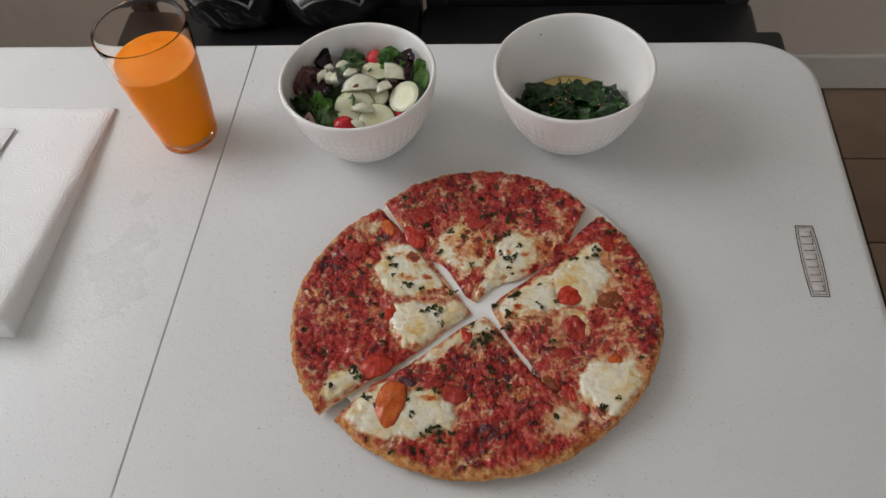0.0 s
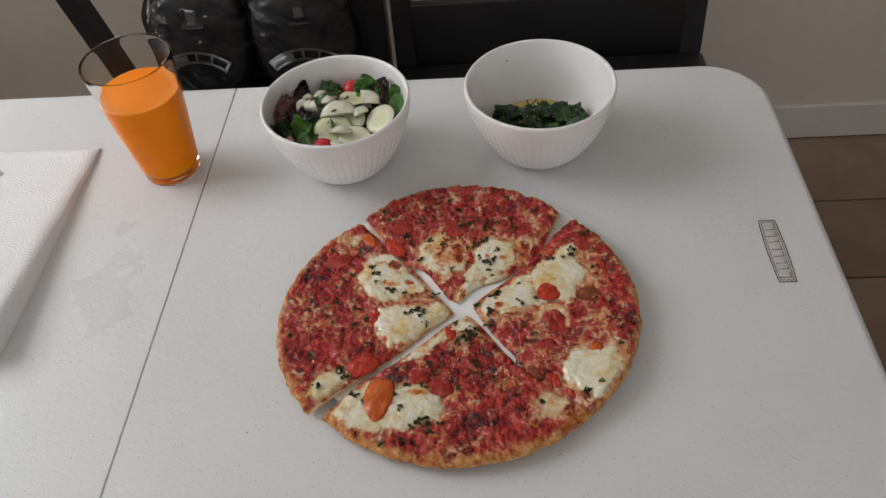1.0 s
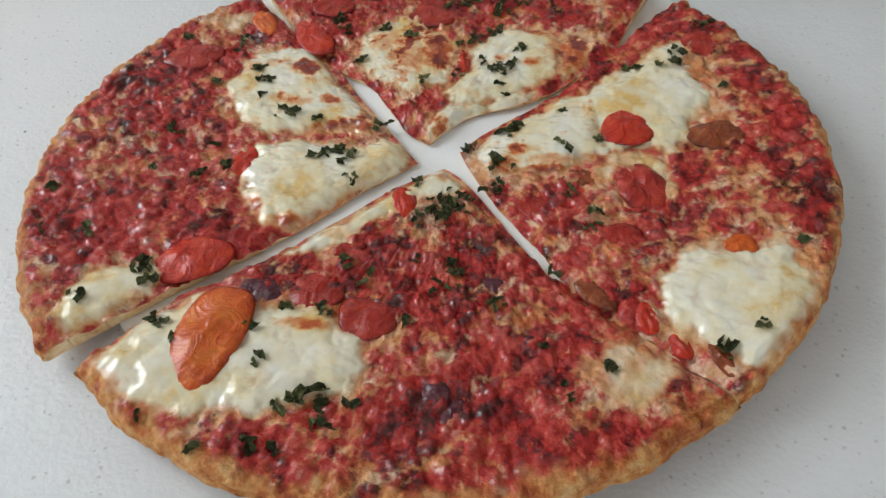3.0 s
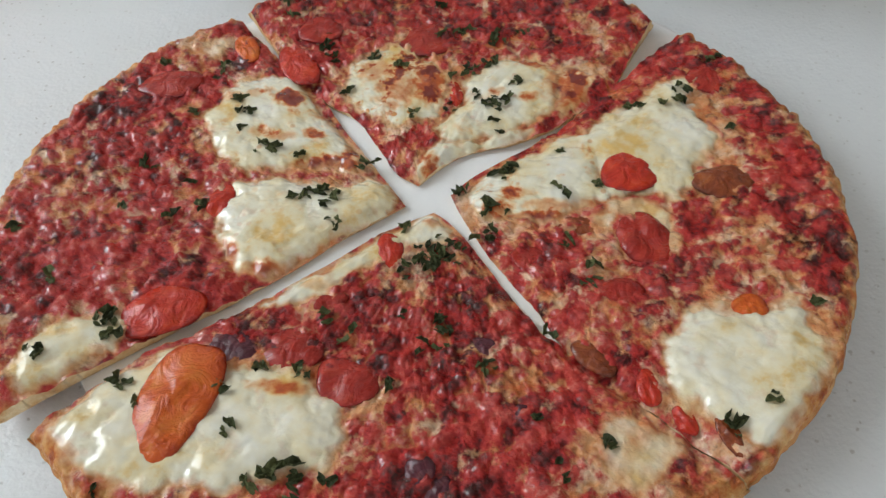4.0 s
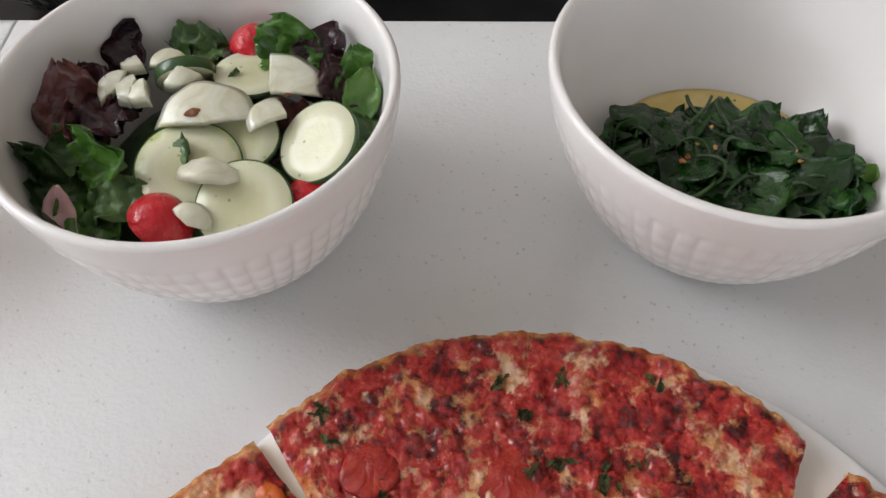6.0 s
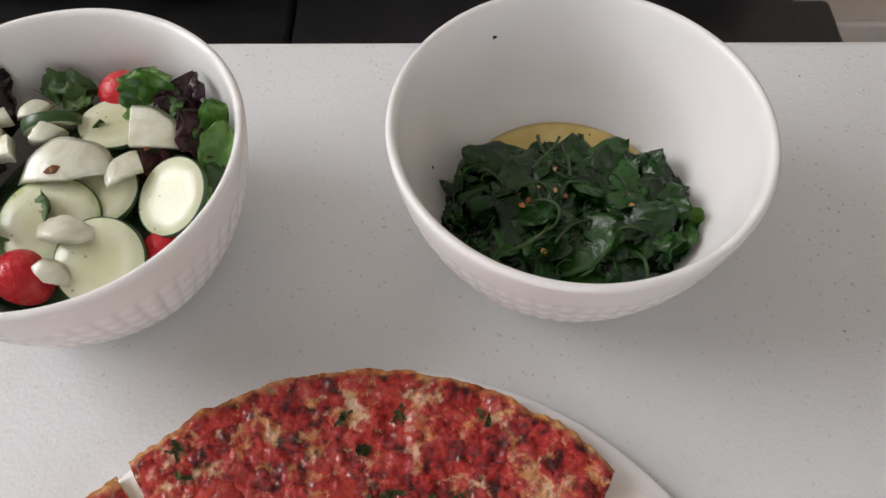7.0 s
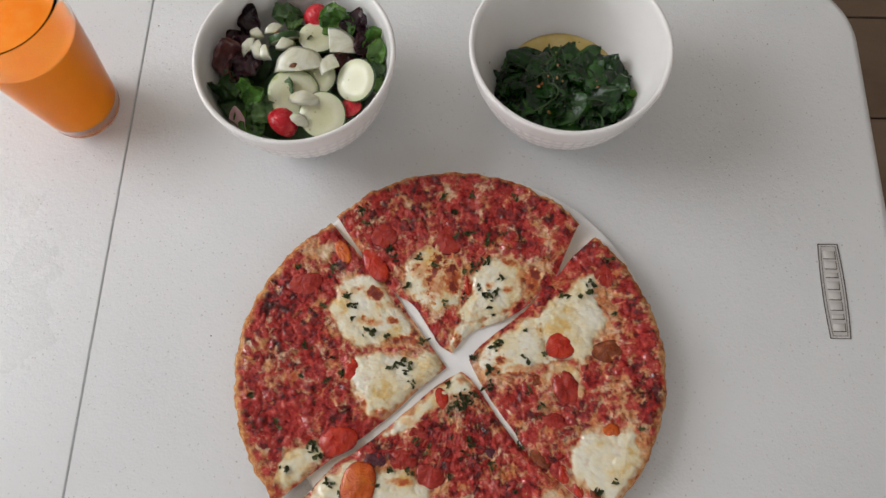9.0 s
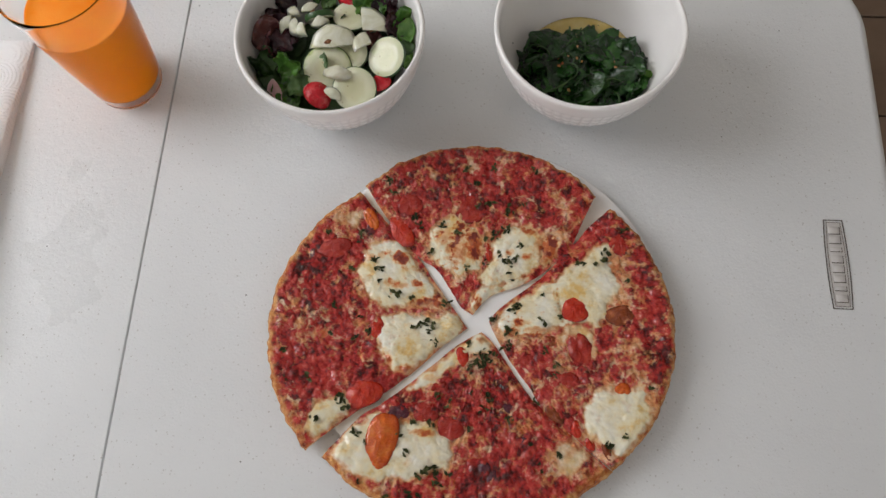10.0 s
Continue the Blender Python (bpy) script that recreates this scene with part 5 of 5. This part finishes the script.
# ---- kitchen paper ----
TOWY, TOWH, TOWA = 0.219, 0.028, 4.65
def paper_stack(name, x0, x1, y0, y1, h_back, h_front, z0, label, seed):
    """A folded stack of sheets, thicker towards the front, with soft wavy edges."""
    nx, ny, vs, fs = 46, 52, [], []
    for i in range(nx + 1):
        for j in range(ny + 1):
            u, v = i / nx, j / ny
            x, y = x0 + (x1 - x0) * u, y0 + (y1 - y0) * v
            h = h_front + (h_back - h_front) * v
            e = min((x1 - x) / 0.004, (y1 - y) / 0.004, (y - y0) / 0.004)
            h -= 0.0022 * (1 - smooth(0, 1, e))
            h += 0.0009 * nz(x * 30, y * 30, seed) + 0.0004 * nz(x * 110, y * 110, seed)
            x += 0.0016 * nz(y * 22, seed) * u
            y += 0.0016 * nz(x * 22, seed + 4)
            vs.append((x, y, z0 + max(h, 0.0012)))
    n = ny + 1
    for i in range(nx):
        for j in range(ny):
            fs.append((i * n + j, (i + 1) * n + j, (i + 1) * n + j + 1, i * n + j + 1))
    edge = [i * n for i in range(nx + 1)] + [nx * n + j for j in range(1, n)] + [i * n + ny for i in range(nx - 1, -1, -1)] + [j for j in range(ny - 1, 0, -1)]
    cx, cy, prev, levels = (x0 + x1) / 2, (y0 + y1) / 2, edge, 9
    for lv in range(1, levels + 1):
        cur = []
        for q in edge:
            x, y, z = vs[q]
            f = 1 - lv / levels
            w = 0.0009 * (lv % 2) + 0.0006 * nz(x * 40, y * 40, lv + seed)
            dv = Vector((x - cx, y - cy)).normalized()
            cur.append(len(vs))
            vs.append((x + dv.x * w, y + dv.y * w, z0 + (z - z0) * f))
        for a in range(len(edge)):
            b = (a + 1) % len(edge)
            fs.append((prev[b], prev[a], cur[a], cur[b]))
        prev = cur
    fs.append(tuple(prev))
    ob = new(name, mesh(name, vs, fs, PAPER))
    return tagged(ob, label, "paper towel", "paper towels on the table")


paper_stack("paper_towel", -0.46, -0.134, TOWY, 0.500, 0.005, TOWH, TZ + 0.0004, "thick folded stack of white embossed kitchen paper", 1.0)
ob = paper_stack("paper_towel", -0.47, -0.237, 0.222, 0.452, 0.0025, 0.0035, 0.0, "single folded sheet of white kitchen paper on the stack", 4.2)
ob.matrix_basis = Matrix.Translation((0, TOWY, TZ + TOWH + 0.0012)) @ pose(0, 0, 0, -TOWA, 0, -2) @ Matrix.Translation((0, -TOWY, 0))


# ---- chairs ----
def chair(cx, w, label, splay, seat):
    """A plain black chair facing the table; origin under the back's middle on the floor."""
    ob = thing("dining_chair", pose(cx, 1.055, 0), label, "chair", "chairs behind the table")
    for s in (-1, 1):
        x = s * (w / 2 - 0.018)
        bm = bmesh.new()
        box(x - 0.018, -0.012, 0.0, x + 0.018, 0.024, 0.46, 0.003, bm=bm)
        part("back_leg", bm, BLACKWOOD, ob)
        vs = []
        for z, y, dx in ((0.46, 0.0, 0.0), (0.95, 0.07, s * splay if s < 0 else 0.0)):
            for a, b in ((-0.018, -0.012), (0.018, -0.012), (0.018, 0.024), (-0.018, 0.024)):
                vs.append((x + a + dx, y + b, z))
        fs = [(0, 1, 5, 4), (1, 2, 6, 5), (2, 3, 7, 6), (3, 0, 4, 7), (4, 5, 6, 7), (3, 2, 1, 0)]
        under("stile", mesh("stile", vs, fs, BLACKWOOD, True), ob, "black back upright leaning outwards")
        part("front_leg", box(x - 0.018, -0.40, 0.0, x + 0.018, -0.365, 0.425, 0.003), BLACKWOOD, ob)
    bm = box(-w / 2 - 0.005, -0.42, 0.425, w / 2 + 0.004, -0.014, 0.462, 0.010, 3)
    if seat > w / 2 + 0.01:
        box(w / 2 - 0.02, -0.42, 0.424, seat, -0.085, 0.461, 0.010, 3, bm=bm)
    part("seat", bm, BLACKWOOD, ob, "black seat")
    return ob


lc = chair(-0.143, 0.53, "black lacquered wooden dining chair holding two wrapped pouches", 0.15, 0.265)
rc = chair(0.406, 0.546, "black lacquered wooden dining chair with a solid back panel", 0.0, 0.314)
part("back_panel", box(-0.2375, -0.004, 0.30, 0.2375, 0.014, 0.574, 0.002), BLACKWOOD, rc, "solid black back panel")
part("top_rail", box(-0.238, 0.052, 0.86, 0.238, 0.076, 0.94, 0.006), BLACKWOOD, rc)
part("back_panel", box(-0.135, -0.004, 0.30, 0.229, 0.014, 0.74, 0.003), BLACKWOOD, lc, "solid black back panel")
part("top_rail", box(-0.32, 0.052, 0.86, 0.230, 0.076, 0.94, 0.006), BLACKWOOD, lc)
for x in (0.150, 0.185):
    part("slat", box(x - 0.008, -0.010, 0.47, x + 0.008, -0.005, 0.74, 0.002), BLACKWOOD, lc)


def pouch(x, y, z, turn, label, seed):
    """A black fabric pouch with a grey printed arc, in clear crinkled film."""
    ob = thing("wrapped_pouch", pose(x, y, z, -12, 0, turn), label, "pouch", "wrapped pouches on the chair")

    def blob(rx, ry, rz, amp, n=36, rows=22):
        vs, fs = [], []
        for i in range(rows + 1):
            t = math.pi * i / rows
            for j in range(n):
                g = 2 * math.pi * j / n
                c = Vector((math.copysign(abs(math.sin(t) * math.cos(g)) ** 0.75, math.cos(g)), math.copysign(abs(math.sin(t) * math.sin(g)) ** 0.8, math.sin(g)), math.copysign(abs(math.cos(t)) ** 0.8, math.cos(t))))
                w = 1 + amp * nz(c.x * 2 + seed, c.y * 2, c.z * 2) + amp * 0.5 * nz(c.x * 6, c.y * 6 + seed, c.z * 6)
                vs.append((rx * c.x * w, ry * c.y * w, max(rz + rz * c.z * w, 0.0005)))
        for i in range(rows):
            for j in range(n):
                fs.append((i * n + j, (i + 1) * n + j, (i + 1) * n + (j + 1) % n, i * n + (j + 1) % n))
        return vs, fs

    vs, fs = blob(0.084, 0.033, 0.100, 0.06)
    under("pouch_body", mesh("pouch_body", vs, fs, BLACKCLOTH), ob, "black fabric body")
    vs, fs = blob(0.092, 0.044, 0.107, 0.10)
    film = under("plastic_wrap", mesh("plastic_wrap", vs, fs, FILM), ob, "clear crinkled plastic film")
    # arc-shaped strap with two openings
    bm = bmesh.new()

    def strip(a0, a1, r0, r1):
        cells = 10
        for q in range(cells):
            ring = []
            for a, r in ((a0 + (a1 - a0) * q / cells, r0), (a0 + (a1 - a0) * (q + 1) / cells, r0), (a0 + (a1 - a0) * (q + 1) / cells, r1), (a0 + (a1 - a0) * q / cells, r1)):
                xx, zz = r * math.sin(a), 0.032 + r * math.cos(a) - 0.045
                ring.append(Vector((xx, -0.0400, zz)))
            f = bm.faces.new([bm.verts.new(p) for p in ring])
    strip(-0.62, 0.62, 0.083, 0.087)
    strip(-0.62, 0.62, 0.100, 0.104)
    for a0, a1 in ((-0.62, -0.18), (-0.02, 0.02), (0.27, 0.31), (0.57, 0.62)):
        strip(a0, a1, 0.087, 0.100)
    bmesh.ops.remove_doubles(bm, verts=bm.verts[:], dist=0.0001)
    ext = bmesh.ops.extrude_face_region(bm, geom=bm.faces[:])
    bmesh.ops.translate(bm, verts=[v for v in ext["geom"] if isinstance(v, bmesh.types.BMVert)], vec=(0, 0.0015, 0))
    part("strap", bm, SILVER, ob, "grey arc-shaped strap")
    part("emblem", box(-0.004, -0.0385, 0.142, 0.012, -0.030, 0.160, 0.002), LOGOINK, ob, "small faint grey emblem")
    part("emblem", box(-0.014, -0.0395, 0.131, 0.020, -0.030, 0.1335), LOGOINK, ob)
    return ob


pouch(-0.194, 0.985, 0.4630, -6, "black fabric pouch in clear plastic film on the chair seat", 1.0)
pouch(-0.012, 0.980, 0.4630, 4, "black fabric pouch with a faint emblem in clear plastic film", 5.0)

# ---- floor tiles ----
bm = box(-0.223, -0.1100, -0.008, 0.223, 0.1100, 0.0, 0.0010, 1)
tile = bpy.data.meshes.new("tile")
bm.to_mesh(tile)
bm.free()
tile.materials.append(TILE)
for i in range(-6, 4):
    for j in range(-14, 1):
        x, y = 0.997 + 0.45 * (i + 0.5), 1.335 - 0.1125 + 0.225 * j
        if WEST - 0.2 < x < EAST + 0.2 and y > SOUTH - 0.1:
            under("tile", tile, floor, "", pose(x, y, 0))
